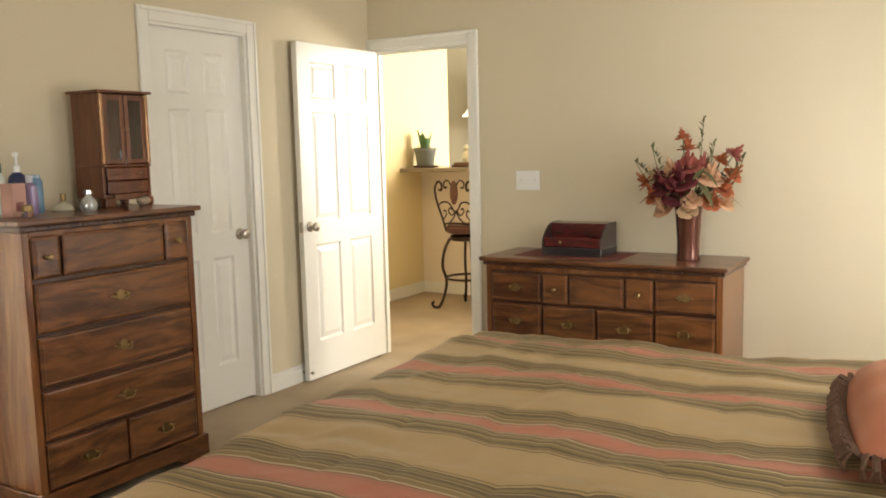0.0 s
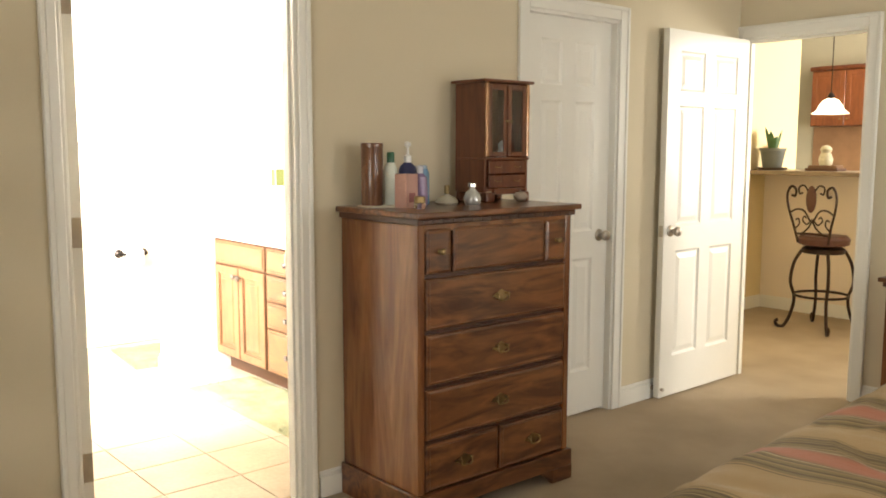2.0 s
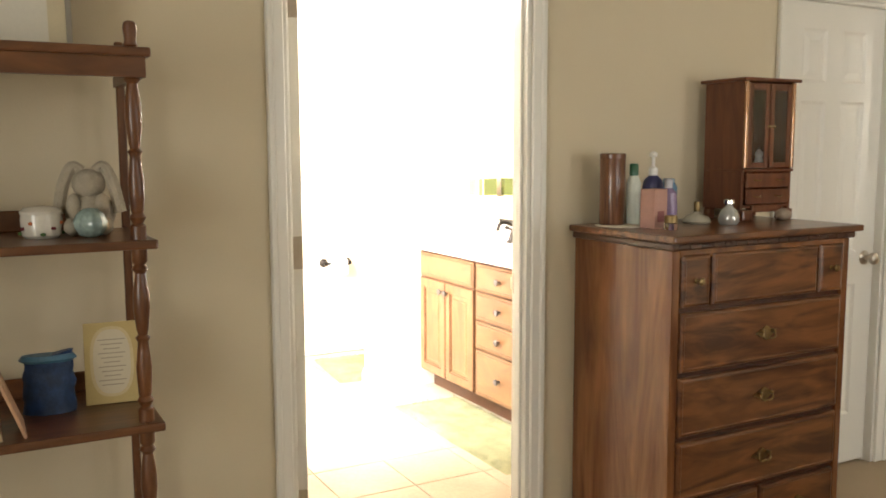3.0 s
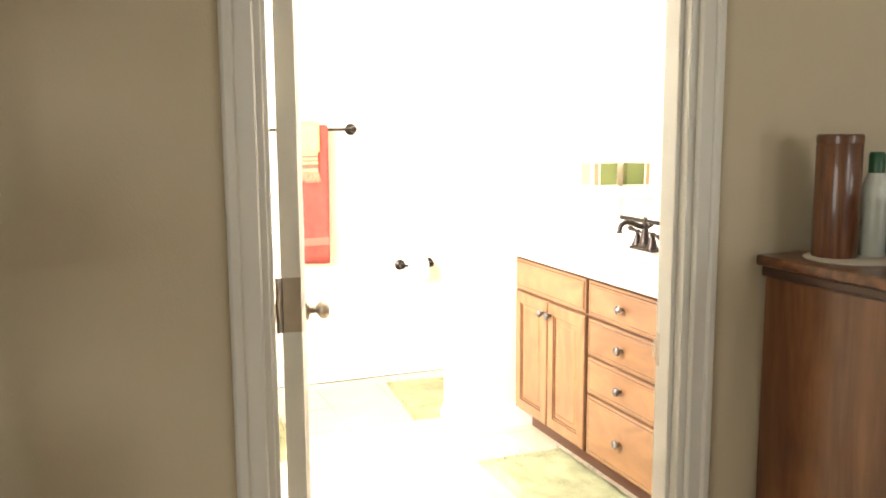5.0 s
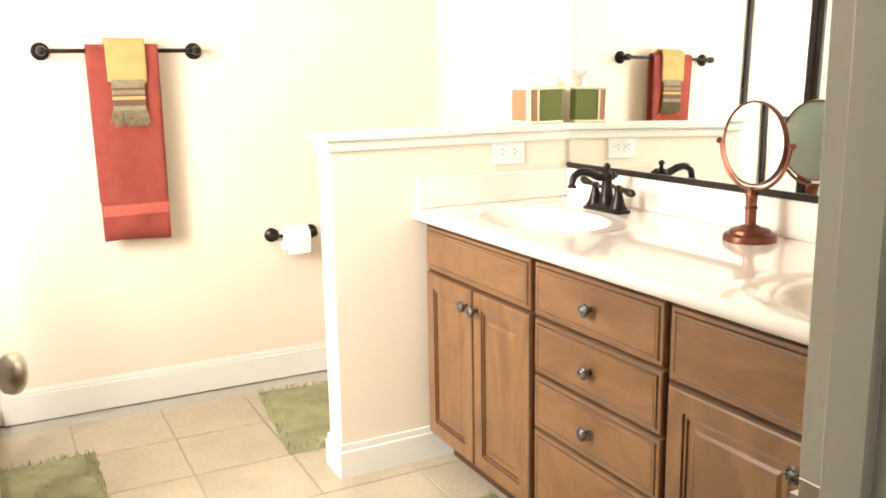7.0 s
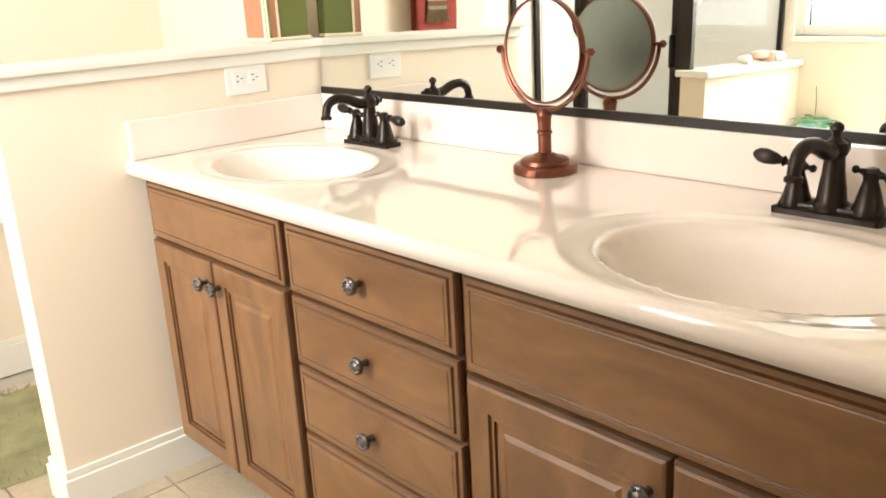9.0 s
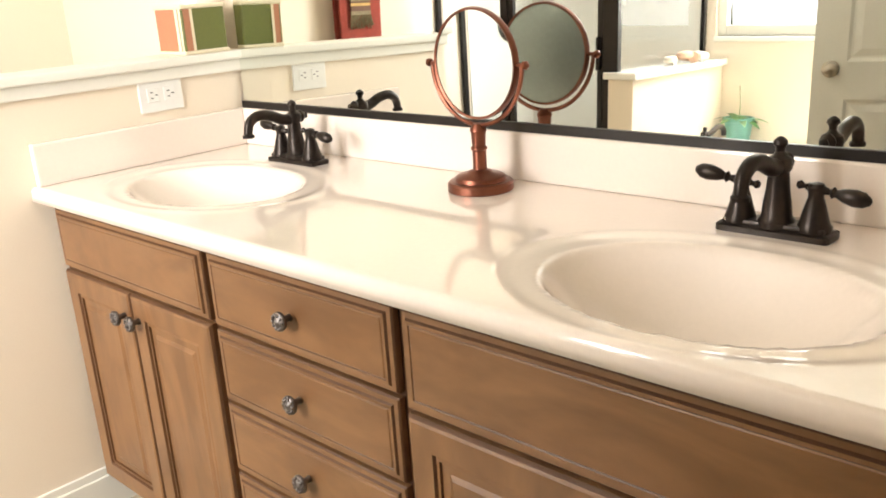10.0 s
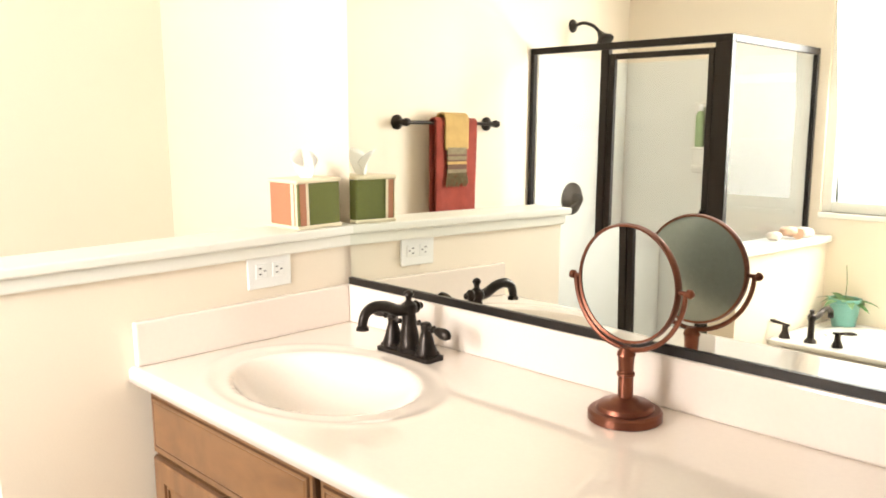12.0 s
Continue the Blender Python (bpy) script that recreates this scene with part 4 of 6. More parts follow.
# towel bar with two towels
BARX, BARZ = XF + 0.065, 1.385
rail = thing("towel_bar", XF, 2.232, BARZ, "oil-rubbed bronze towel bar on the cream wall", "towel bar")
part("bar", lathe(bmesh.new(), [(0.008, -0.272), (0.008, 0.272)], 14, Matrix.Translation((0.065, 0, 0)) @ Matrix.Rotation(radians(90), 4, "X")), BRONZE, rail, smooth=True)
for s in (-1, 1):
    part("bracket", lathe(bmesh.new(), [(0.032, 0), (0.032, 0.006), (0.026, 0.010), (0.024, 0.014), (0.012, 0.020), (0.010, 0.045), (0.016, 0.050), (0.018, 0.065), (0.014, 0.078), (0.004, 0.082)], 22, Matrix.Translation((0, s * 0.272, 0)) @ Matrix.Rotation(radians(90), 4, "Y")), BRONZE, rail, smooth=True)
tw = thing("bath_towel", BARX, 2.232, BARZ, "folded brick-red bath towel hanging on the bar", "towel")
cloth("towel_body", tw, -0.126, 0.126, 0.002, -0.705, -0.56, 0.018, -0.018, RED_TOWEL, "")
part("woven_band", boxes((0.0225, 0.0255, -0.120, 0.120, -0.610, -0.568), bevel=0.001), mat("red_band", (0.42, 0.085, 0.055), 0.7, var=0.1), tw, "flat woven band")
ht = thing("hand_towel", BARX, 2.240, BARZ, "ochre hand towel with a striped fringed end", "towel")
OLIVEB, BROWNB = mat("taupe_weave", (0.28, 0.22, 0.13), 0.9, var=0.3, scale=60), mat("brown_weave", (0.14, 0.07, 0.045), 0.9, var=0.2, scale=60)
cloth("towel_body", ht, -0.07, 0.07, 0.012, -0.115, -0.25, 0.030, -0.030, YEL_TOWEL, "", 0.002, 1.0)
z = -0.105
for i, (hh, mt) in enumerate(((0.03, OLIVEB), (0.008, BROWNB), (0.016, OLIVEB), (0.007, BROWNB), (0.012, YEL_TOWEL), (0.022, BROWNB), (0.016, OLIVEB))):
    part("woven_stripe", boxes((0.029, 0.0365, -0.058, 0.058, z - hh, z), bevel=0.001), mt, ht, "woven stripe")
    z -= hh
bm = bmesh.new()
rng = random.Random(4)
for i in range(70):
    y = -0.058 + 0.116 * i / 69
    tube(bm, [(0.033, y, z + 0.003), (0.036 + rng.uniform(-0.004, 0.006), y * 1.1 + rng.uniform(-0.004, 0.004), z - 0.03), (0.034 + rng.uniform(-0.004, 0.008), y * 1.18 + rng.uniform(-0.008, 0.008), z - rng.uniform(0.045, 0.062))], 0.0016, 4)
tagged(part("fringe", bm, OLIVEB, ht, "taupe knotted fringe"), kind="stuff")

# toilet paper holder
tp = thing("toilet_paper_holder", XF, 2.858, 0.630, "bronze toilet paper holder with a white roll", "paper holder")
for s in (-1, 1):
    part("bracket", lathe(bmesh.new(), [(0.030, 0), (0.030, 0.006), (0.022, 0.012), (0.012, 0.018), (0.010, 0.04), (0.014, 0.046), (0.015, 0.062), (0.008, 0.07)], 20, Matrix.Translation((0, s * 0.085, 0)) @ Matrix.Rotation(radians(90), 4, "Y")), BRONZE, tp, smooth=True)
part("spindle", lathe(bmesh.new(), [(0.008, -0.085), (0.008, 0.085)], 12, Matrix.Translation((0.055, 0, 0)) @ Matrix.Rotation(radians(90), 4, "X")), BRONZE, tp)
bm = lathe(bmesh.new(), [(0.02, -0.052), (0.052, -0.052), (0.053, -0.05), (0.053, 0.05), (0.052, 0.052), (0.02, 0.052)], 28, Matrix.Translation((0.058, 0, -0.012)) @ Matrix.Rotation(radians(90), 4, "X"))
box(bm, 0.109, 0.1105, -0.05, 0.05, -0.07, -0.012)
part("paper_roll", bm, mat("tissue_paper", (0.85, 0.84, 0.81), 0.9, var=0.03), tp, "white paper roll", True)


def shag_mat(name, x, y, w, d, rz, label, seed):
    th = thing(name, x, y, -0.0, label, "bath mat", "green bath mats", rz)
    bm = bmesh.new()
    nx, ny = int(w / 0.016), int(d / 0.016)
    vs = []
    for i in range(nx + 1):
        for j in range(ny + 1):
            u, v = (i / nx - 0.5), (j / ny - 0.5)
            e = min(1, 12 * min(0.5 - abs(u), 0.5 - abs(v)))
            hgt = 0.004 + 0.016 * e ** 0.5 + 0.006 * noise.noise((u * 9, v * 9, seed)) + 0.004 * noise.noise((u * 40, v * 40, seed))
            vs.append(bm.verts.new((u * w + 0.006 * noise.noise((v * 14, u * 3, seed)), v * d + 0.006 * noise.noise((u * 14, v * 3, seed + 3)), max(0.001, hgt * (0.2 + 0.8 * e)))))
    for i in range(nx):
        for j in range(ny):
            q = i * (ny + 1) + j
            bm.faces.new((vs[q], vs[q + ny + 1], vs[q + ny + 2], vs[q + 1])).smooth = True
    part("rug_surface", bm, GREEN_MAT, th)
    part("backing", boxes((-w / 2 + 0.005, w / 2 - 0.005, -d / 2 + 0.005, d / 2 - 0.005, 0.0, 0.003)), GREEN_MAT, th)
    rng = random.Random(int(seed * 10))
    bm = bmesh.new()
    for i in range(1500):
        a, b = rng.uniform(-w / 2, w / 2), rng.uniform(-d / 2, d / 2)
        p = Vector((a, b, 0.008))
        t = Vector((rng.uniform(-0.008, 0.008), rng.uniform(-0.008, 0.008), rng.uniform(0.012, 0.024)))
        s = t.cross(Vector((rng.uniform(-1, 1), rng.uniform(-1, 1), 0.1))).normalized() * 0.0016
        bm.faces.new([bm.verts.new(q) for q in (p - s, p + s, p + t)])
    tagged(part("tufts", bm, GREEN_MAT, th), kind="stuff")
    return th


shag_mat("bath_mat", -2.63, 2.83, 0.64, 0.46, -6, "sage green shag bath mat beside the half wall", 1.3)
shag_mat("bath_mat", -2.37, 1.75, 0.64, 0.46, 0, "sage green shag bath mat in front of the shower", 2.1)
shag_mat("bath_mat", -1.17, 2.84, 1.15, 0.40, 0, "long sage green shag bath mat along the vanity", 3.7)

# shower enclosure
SX, SY, SZ = -2.065, 1.63, 1.750
sh = thing("shower_enclosure", (XF + SX) / 2, (SY + BS) / 2, 0, "corner shower with clear glass in a black metal frame", "shower")
SM = Matrix.Translation((-(XF + SX) / 2, -(SY + BS) / 2, 0))


def spart(name, bm, material, label="", parent=None):
    bm.transform(SM)
    return part(name, bm, material, parent or sh, label)


DOORX = -2.672
spart("tray", boxes((XF + 0.002, SX, BS + 0.002, SY - 0.001, -0.004, 0.07), bevel=0.008), CERAMIC)
spart("kerb", boxes((XF + 0.002, SX + 0.02, SY, SY + 0.05, -0.004, 0.09), bevel=0.008), CERAMIC)
spart("surround_panel", boxes((XF + 0.001, XF + 0.007, BS + 0.008, SY - 0.03, 0.07, 1.73), bevel=0.002), mat("shower_wall", (0.74, 0.74, 0.70), 0.25, var=0.04), "white shower surround")
spart("surround_panel", boxes((XF + 0.008, SX - 0.03, BS + 0.001, BS + 0.007, 0.07, 1.73), bevel=0.002), mat("shower_wall_back", (0.74, 0.74, 0.70), 0.25, var=0.04), "white shower surround")
for u0, u1, z0, z1 in ((XF + 0.003, XF + 0.025, 0.09, SZ - 0.03), (DOORX - 0.03, DOORX + 0.012, 0.09, SZ - 0.03), (SX - 0.075, SX, 0.09, SZ - 0.03), (XF + 0.003, SX, SZ - 0.03, SZ)):
    spart("frame_bar", boxes((u0, u1, SY, SY + 0.03, z0, z1), bevel=0.002), BLACKFRAME)
for u0, u1, z0, z1 in ((DOORX + 0.014, DOORX + 0.045, 0.10, SZ - 0.05), (SX - 0.105, SX - 0.077, 0.10, SZ - 0.05), (DOORX + 0.045, SX - 0.105, SZ - 0.075, SZ - 0.05), (DOORX + 0.045, SX - 0.105, 0.10, 0.125)):
    spart("door_frame_bar", boxes((u0, u1, SY + 0.002, SY + 0.026, z0, z1), bevel=0.002), BLACKFRAME)
spart("door_pull", boxes((SX - 0.10, SX - 0.085, SY + 0.026, SY + 0.05, 0.90, 1.04), bevel=0.004), BLACKFRAME)
for v0, v1, z0, z1 in ((BS + 0.003, BS + 0.022, 0.90, SZ - 0.03), (BS + 0.003, SY - 0.001, SZ - 0.03, SZ)):
    spart("frame_bar", boxes((SX - 0.028, SX, v0, v1, z0, z1), bevel=0.002), BLACKFRAME)
for q in ((XF + 0.025, DOORX - 0.03, SY + 0.012, SY + 0.017, 0.09, SZ - 0.03), (DOORX + 0.045, SX - 0.105, SY + 0.012, SY + 0.017, 0.125, SZ - 0.075), (SX - 0.017, SX - 0.012, BS + 0.022, SY - 0.001, 0.90, SZ - 0.03)):
    g_ = spart("glass_pane", boxes(q), GLASS)
    g_.visible_shadow = False
sv = thing("shower_valve", XF + 0.007, 1.31, 1.01, "round bronze shower valve with a lever", "shower valve")
part("escutcheon", lathe(bmesh.new(), [(0.085, 0), (0.084, 0.006), (0.07, 0.014), (0.03, 0.022), (0.022, 0.05), (0.024, 0.058), (0.01, 0.066)], 30, Matrix.Rotation(radians(90), 4, "Y")), BRONZE, sv, smooth=True)
part("lever", tube(bmesh.new(), [(0.055, 0, 0), (0.06, 0.03, -0.02), (0.058, 0.07, -0.035)], 0.008, 8, [1, 0.9, 1.3]), BRONZE, sv, smooth=True)
hd = thing("shower_sprayer", XF, 1.34, 1.885, "bronze shower head on a curved arm", "shower head")
part("flange", lathe(bmesh.new(), [(0.034, 0), (0.03, 0.008), (0.014, 0.016), (0.010, 0.02)], 20, Matrix.Rotation(radians(90), 4, "Y")), BRONZE, hd, smooth=True)
part("arm", tube(bmesh.new(), curve_pts([(0.01, 0, 0), (0.07, 0, 0.01), (0.13, 0, -0.01), (0.17, 0, -0.045)], 5), 0.009, 10), BRONZE, hd, smooth=True)
part("rose", lathe(bmesh.new(), [(0.010, 0), (0.016, 0.012), (0.022, 0.03), (0.044, 0.055), (0.045, 0.066), (0.03, 0.068)], 22, Matrix.Translation((0.165, 0, -0.04)) @ Matrix.Rotation(radians(140), 4, "Y")), BRONZE, hd, smooth=True)
cd = thing("shower_caddy", -2.60, BS + 0.007, 1.215, "moulded shower shelf holding shampoo bottles", "shower shelf")
part("niche_frame", boxes((-0.085, 0.085, 0, 0.02, -0.06, 0.30), bevel=0.008, seg=2), CERAMIC, cd)
part("upper_recess", boxes((-0.06, 0.06, 0.0205, 0.0225, 0.06, 0.275), bevel=0.0005), mat("green_recess", (0.30, 0.33, 0.24), 0.5), cd)
part("lower_shelf", boxes((-0.065, 0.065, 0.02, 0.06, -0.045, -0.02), bevel=0.006, seg=2), CERAMIC, cd)
part("bottle_shelf", boxes((-0.06, 0.06, 0.0225, 0.07, 0.06, 0.072), bevel=0.003), CERAMIC, cd)
for u, c in ((-0.03, (0.25, 0.35, 0.16)), (0.025, (0.7, 0.68, 0.5))):
    b = thing("shampoo_bottle", -2.60 + u, BS + 0.055, 1.287, "slim shampoo bottle on the shower shelf", "bottle", "bottles in the shower")
    part("body", lathe(bmesh.new(), [(0.02, 0), (0.022, 0.01), (0.022, 0.16), (0.012, 0.18)], 16), mat("shampoo_plastic", c, 0.35), b, smooth=True)
    part("cap", lathe(bmesh.new(), [(0.013, 0.18), (0.013, 0.21), (0.01, 0.214)], 14), WHITE, b, smooth=True)

# low wall between shower and tub, with ornaments
structure("wall_knee", boxes((SX - 0.03, SX + 0.09, BS, SY + 0.052, 0, 0.865)), BATHWALL, "low cream wall between the shower and the bathtub", "wall")
structure("trim_knee_wall_cap", boxes((SX - 0.045, SX + 0.115, BS, SY + 0.075, 0.865, 0.895), bevel=0.006, seg=2), CERAMIC, "white cap on the low wall", "trim")


def shell(x, y, r, color, seed):
    bm = bmesh.new()
    pts, tp_ = [], []
    for i in range(40):
        t = i / 39
        an = t * 5.2 * math.pi
        rr = r * 0.62 * t ** 1.3
        pts.append((rr * math.cos(an), rr * math.sin(an) * 0.9, r * 0.75 + (1 - t) * r * 0.5))
        tp_.append(0.12 + 0.88 * t)
    tube(bm, pts, r * 0.42, 10, tp_)
    lo = min(v.co.z for v in bm.verts)
    bm.transform(Matrix.Translation((0, 0, -lo)))
    ob = part("seashell", bm, mat("shell_" + str(seed), color, 0.35, var=0.25, scale=30), smooth=True)
    ob.matrix_world = pose(x, y, 0.895, 0, 0, seed * 70)
    return tagged(ob, "spiral seashell on the low wall's cap", "seashell", "seashells beside the tub")


shell(SX + 0.04, 1.27, 0.045, (0.75, 0.66, 0.55), 1)
shell(SX + 0.04, 1.13, 0.06, (0.62, 0.40, 0.28), 2)
shell(SX + 0.05, 1.01, 0.05, (0.80, 0.76, 0.68), 3)

# bathtub in a deck
TX0, TX1, TY1, TZ = SX + 0.117, -0.64, 1.42, 0.50
tub = thing("bathtub", (TX0 + TX1) / 2, (BS + TY1) / 2, 0, "white soaking tub set in a white deck", "bathtub")
tx, ty = -(TX0 + TX1) / 2, -(BS + TY1) / 2
part("apron", boxes((TX0 + tx, TX1 + tx, TY1 - 0.03 + ty, TY1 + ty, -0.004, TZ - 0.03), (TX1 - 0.03 + tx, TX1 + tx, BS + 0.002 + ty, TY1 - 0.031 + ty, -0.004, TZ - 0.03)), CERAMIC, tub)
bm = bmesh.new()
NX, NY = 70, 54
rows = []
for j in range(NY + 1):
    row = []
    for i in range(NX + 1):
        x, y = TX0 + (TX1 - TX0 + 0.02) * i / NX, BS + 0.002 + (TY1 + 0.02 - BS) * j / NY
        q = max(abs((x - (TX0 + TX1) / 2) / 0.52), abs((y - 1.10) / 0.20))
        q = (abs((x - (TX0 + TX1) / 2) / 0.52) ** 3 + abs((y - 1.10) / 0.20) ** 3) ** (1 / 3)
        z = TZ - (0.27 * (1 - min(1, q) ** 4) if q < 1 else 0) + 0.008 * math.exp(-((q - 1.06) / 0.05) ** 2)
        row.append(bm.verts.new((x + tx, y + ty, z)))
    rows.append(row)
for j in range(NY):
    for i in range(NX):
        bm.faces.new((rows[j][i], rows[j][i + 1], rows[j + 1][i + 1], rows[j + 1][i])).smooth = True
sol = part("shell", bm, CERAMIC, tub).modifiers.new("thick", "SOLIDIFY")
sol.thickness, sol.offset = 0.02, -1
tf = thing("tub_faucet", -1.80, 1.365, TZ, "oil-rubbed bronze deck faucet on the bathtub", "faucet")
part("post", lathe(bmesh.new(), [(0.026, 0), (0.024, 0.01), (0.014, 0.02), (0.013, 0.09), (0.018, 0.10), (0.017, 0.115), (0.008, 0.122), (0.010, 0.135), (0.003, 0.14)], 18), BRONZE, tf, smooth=True)
part("spout", tube(bmesh.new(), curve_pts([(0, 0, 0.1), (0, -0.06, 0.105), (0, -0.13, 0.125), (0, -0.18, 0.11), (0, -0.19, 0.08)], 5), 0.012, 10), BRONZE, tf, smooth=True)
for s in (-1, 1):
    h_ = part("handle", lathe(bmesh.new(), [(0.024, 0), (0.022, 0.008), (0.013, 0.03), (0.012, 0.055), (0.006, 0.062)], 16, Matrix.Translation((s * 0.11, 0, 0))), BRONZE, tf, smooth=True)
    part("lever", tube(bmesh.new(), [(s * 0.09, 0, 0.055), (s * 0.13, 0, 0.06), (s * 0.16, 0, 0.064), (s * 0.185, 0, 0.066)], 0.007, 8, [0.8, 0.9, 1.3, 0.6]), BRONZE, h_, smooth=True)


def blade(bm, base, direction, length, width, droop, fold=0.25, n=7):
    """A tapering leaf with a folded midrib."""
    d = Vector(direction).normalized()
    side = d.cross(Vector((0, 0, 1)))
    side = (side if side.length > 0.05 else Vector((1, 0, 0))).normalized()
    prev = None
    for i in range(n + 1):
        t = i / n
        c = Vector(base) + d * length * t + Vector((0, 0, -droop * t * t * length))
        w = width * math.sin(math.pi * (0.12 + 0.88 * t)) ** 0.8 if t < 1 else 0.0005
        up = d.cross(side) * -1
        cur = [bm.verts.new(c - side * w + up * w * fold), bm.verts.new(c), bm.verts.new(c + side * w + up * w * fold)]
        if prev:
            bm.faces.new((prev[0], prev[1], cur[1], cur[0]))
            bm.faces.new((prev[1], prev[2], cur[2], cur[1]))
        prev = cur
    return bm


pl = thing("potted_plant", -1.835, 0.945, TZ, "small leafy plant in a turquoise pot on the tub deck", "plant")
part("pot", lathe(bmesh.new(), [(0.045, 0), (0.05, 0.004), (0.066, 0.11), (0.07, 0.112), (0.07, 0.13), (0.062, 0.13), (0.06, 0.11), (0.01, 0.108)], 24), mat("turquoise_glaze", (0.10, 0.28, 0.24), 0.3, var=0.15, coat=0.3), pl, smooth=True)
part("soil", lathe(bmesh.new(), [(0.060, 0.100), (0.059, 0.112), (0.001, 0.114)], 20), SOIL, pl)
rng = random.Random(8)
for i in range(13):
    a = i * 2.4
    bm = blade(bmesh.new(), (0.01 * math.cos(a), 0.01 * math.sin(a), 0.11), (math.cos(a), math.sin(a), rng.uniform(0.25, 0.8)), rng.uniform(0.09, 0.15), 0.020, rng.uniform(0.3, 0.8))
    part("leaf", bm, LEAF, pl, smooth=True)
part("stalk", tube(bmesh.new(), [(0, 0, 0.11), (0.005, 0.005, 0.2), (0.0, 0.01, 0.28)], 0.002, 6), LEAF, pl)
dl = thing("ceiling_light", -2.45, 1.20, 2.45, "white frosted dome ceiling light, unlit", "ceiling light")
part("base_ring", lathe(bmesh.new(), [(0.16, -0.001), (0.165, -0.02), (0.15, -0.03)], 36), WHITE, dl, smooth=True)
part("dome", lathe(bmesh.new(), [(0.15, -0.028), (0.148, -0.05), (0.12, -0.085), (0.07, -0.105), (0.001, -0.112)], 36), mat("frosted_glass", (0.82, 0.81, 0.77), 0.4), dl, smooth=True)


# ---- bedroom things ----
CZ = 1.140
GILT = mat("gilt_wood", (0.46, 0.24, 0.11), 0.22, 0.35, var=0.2, scale=20, coat=0.4)
hu = thing("jewelry_cabinet", 0.190, 3.167, CZ, "small cherry wood jewelry cabinet with glass doors", "jewelry cabinet")
w, d = 0.125, 0.09
part("cornice", boxes((-d - 0.014, d + 0.018, -w - 0.016, w + 0.016, 0.485, 0.497), bevel=0.004, seg=2), CHERRY, hu)
part("side_panel", boxes((-d, d - 0.004, -w, -w + 0.012, 0.04, 0.485)), CHERRY, hu)
part("side_panel", boxes((-d, d - 0.004, w - 0.012, w, 0.04, 0.485)), CHERRY, hu)
part("back_panel", boxes((-d, -d + 0.008, -w + 0.012, w - 0.012, 0.04, 0.485)), CHERRY, hu)
part("shelf", boxes((-d + 0.008, d + 0.008, -w - 0.002, w + 0.002, 0.172, 0.182), bevel=0.003), CHERRY, hu)
part("bottom", boxes((-d + 0.008, d - 0.006, -w + 0.012, w - 0.012, 0.045, 0.055)), CHERRY, hu)
for s in (-1, 1):
    part("pilaster", boxes((d - 0.004, d + 0.008, s * (w - 0.008) - 0.008, s * (w - 0.008) + 0.008, 0.184, 0.485), bevel=0.005, seg=2), GILT, hu, "gilt-edged rounded pilaster")
    part("leg", boxes((-d, -d + 0.03, s * (w - 0.018) - 0.018, s * (w - 0.018) + 0.018, 0, 0.04), bevel=0.006), CHERRY, hu)
    part("leg", boxes((d - 0.03, d + 0.01, s * (w - 0.024) - 0.026, s * (w - 0.024) + 0.026, 0, 0.04), bevel=0.008, seg=2), CHERRY, hu)
    y0, y1 = sorted((s * 0.003, s * (w - 0.018)))
    dr = part("glass_door", boxes((d - 0.004, d + 0.004, y0, y0 + 0.02, 0.186, 0.48), (d - 0.004, d + 0.004, y1 - 0.02, y1, 0.186, 0.48), (d - 0.004, d + 0.004, y0 + 0.02, y1 - 0.02, 0.186, 0.205), (d - 0.004, d + 0.004, y0 + 0.02, y1 - 0.02, 0.455, 0.48), bevel=0.002), CHERRY, hu)
    part("pane", boxes((d - 0.001, d + 0.001, y0 + 0.02, y1 - 0.02, 0.205, 0.455)), GLASS, dr)
    part("knob", lathe(bmesh.new(), [(0.003, 0), (0.003, 0.006), (0.006, 0.009), (0.003, 0.013)], 10, Matrix.Translation((d + 0.004, s * 0.012, 0.33)) @ Matrix.Rotation(radians(90), 4, "Y")), BRASS, dr)
part("apron", boxes((d - 0.012, d + 0.006, -w + 0.05, w - 0.05, 0.03, 0.056), bevel=0.003), CHERRY, hu)
for z0 in (0.058, 0.116):
    dw = part("drawer", boxes((d - 0.006, d + 0.005, -w + 0.02, w - 0.02, z0, z0 + 0.053), bevel=0.003), CHERRY, hu)
    for s in (-1, 1):
        part("pull", tube(bmesh.new(), curve_pts([(d + 0.005, s * 0.055 - 0.02, z0 + 0.03), (d + 0.012, s * 0.055 - 0.01, z0 + 0.026), (d + 0.012, s * 0.055 + 0.01, z0 + 0.026), (d + 0.005, s * 0.055 + 0.02, z0 + 0.03)], 3), 0.0016, 6), BRASS, dw)
for y, c, hgt in ((-0.06, (0.55, 0.55, 0.62), 0.10), (0.055, (0.7, 0.72, 0.75), 0.07)):
    fg = part("figurine", lathe(bmesh.new(), [(0.022, 0), (0.018, hgt * 0.3), (0.012, hgt * 0.55), (0.016, hgt * 0.75), (0.004, hgt)], 14), mat("glazed_ornament", c, 0.2), smooth=True)
    fg.location = (0.190, 3.167 + y, CZ + 0.182)
    tagged(fg, "small pale ornament inside the jewelry cabinet", "ornament", "ornaments in the jewelry cabinet")


def turned(name, x, y, z, parts_, label, category, group="", n=22):
    """A thing of turned parts: (part name, profile, material, label)."""
    th = thing(name, x, y, z, label, category, group)
    for nm, prof, mt, lb in parts_:
        part(nm, lathe(bmesh.new(), prof, n), mt, th, lb, True)
    return th


def plastic(name, c, rough=0.3):
    return mat(name, c, rough, var=0.06, scale=20)


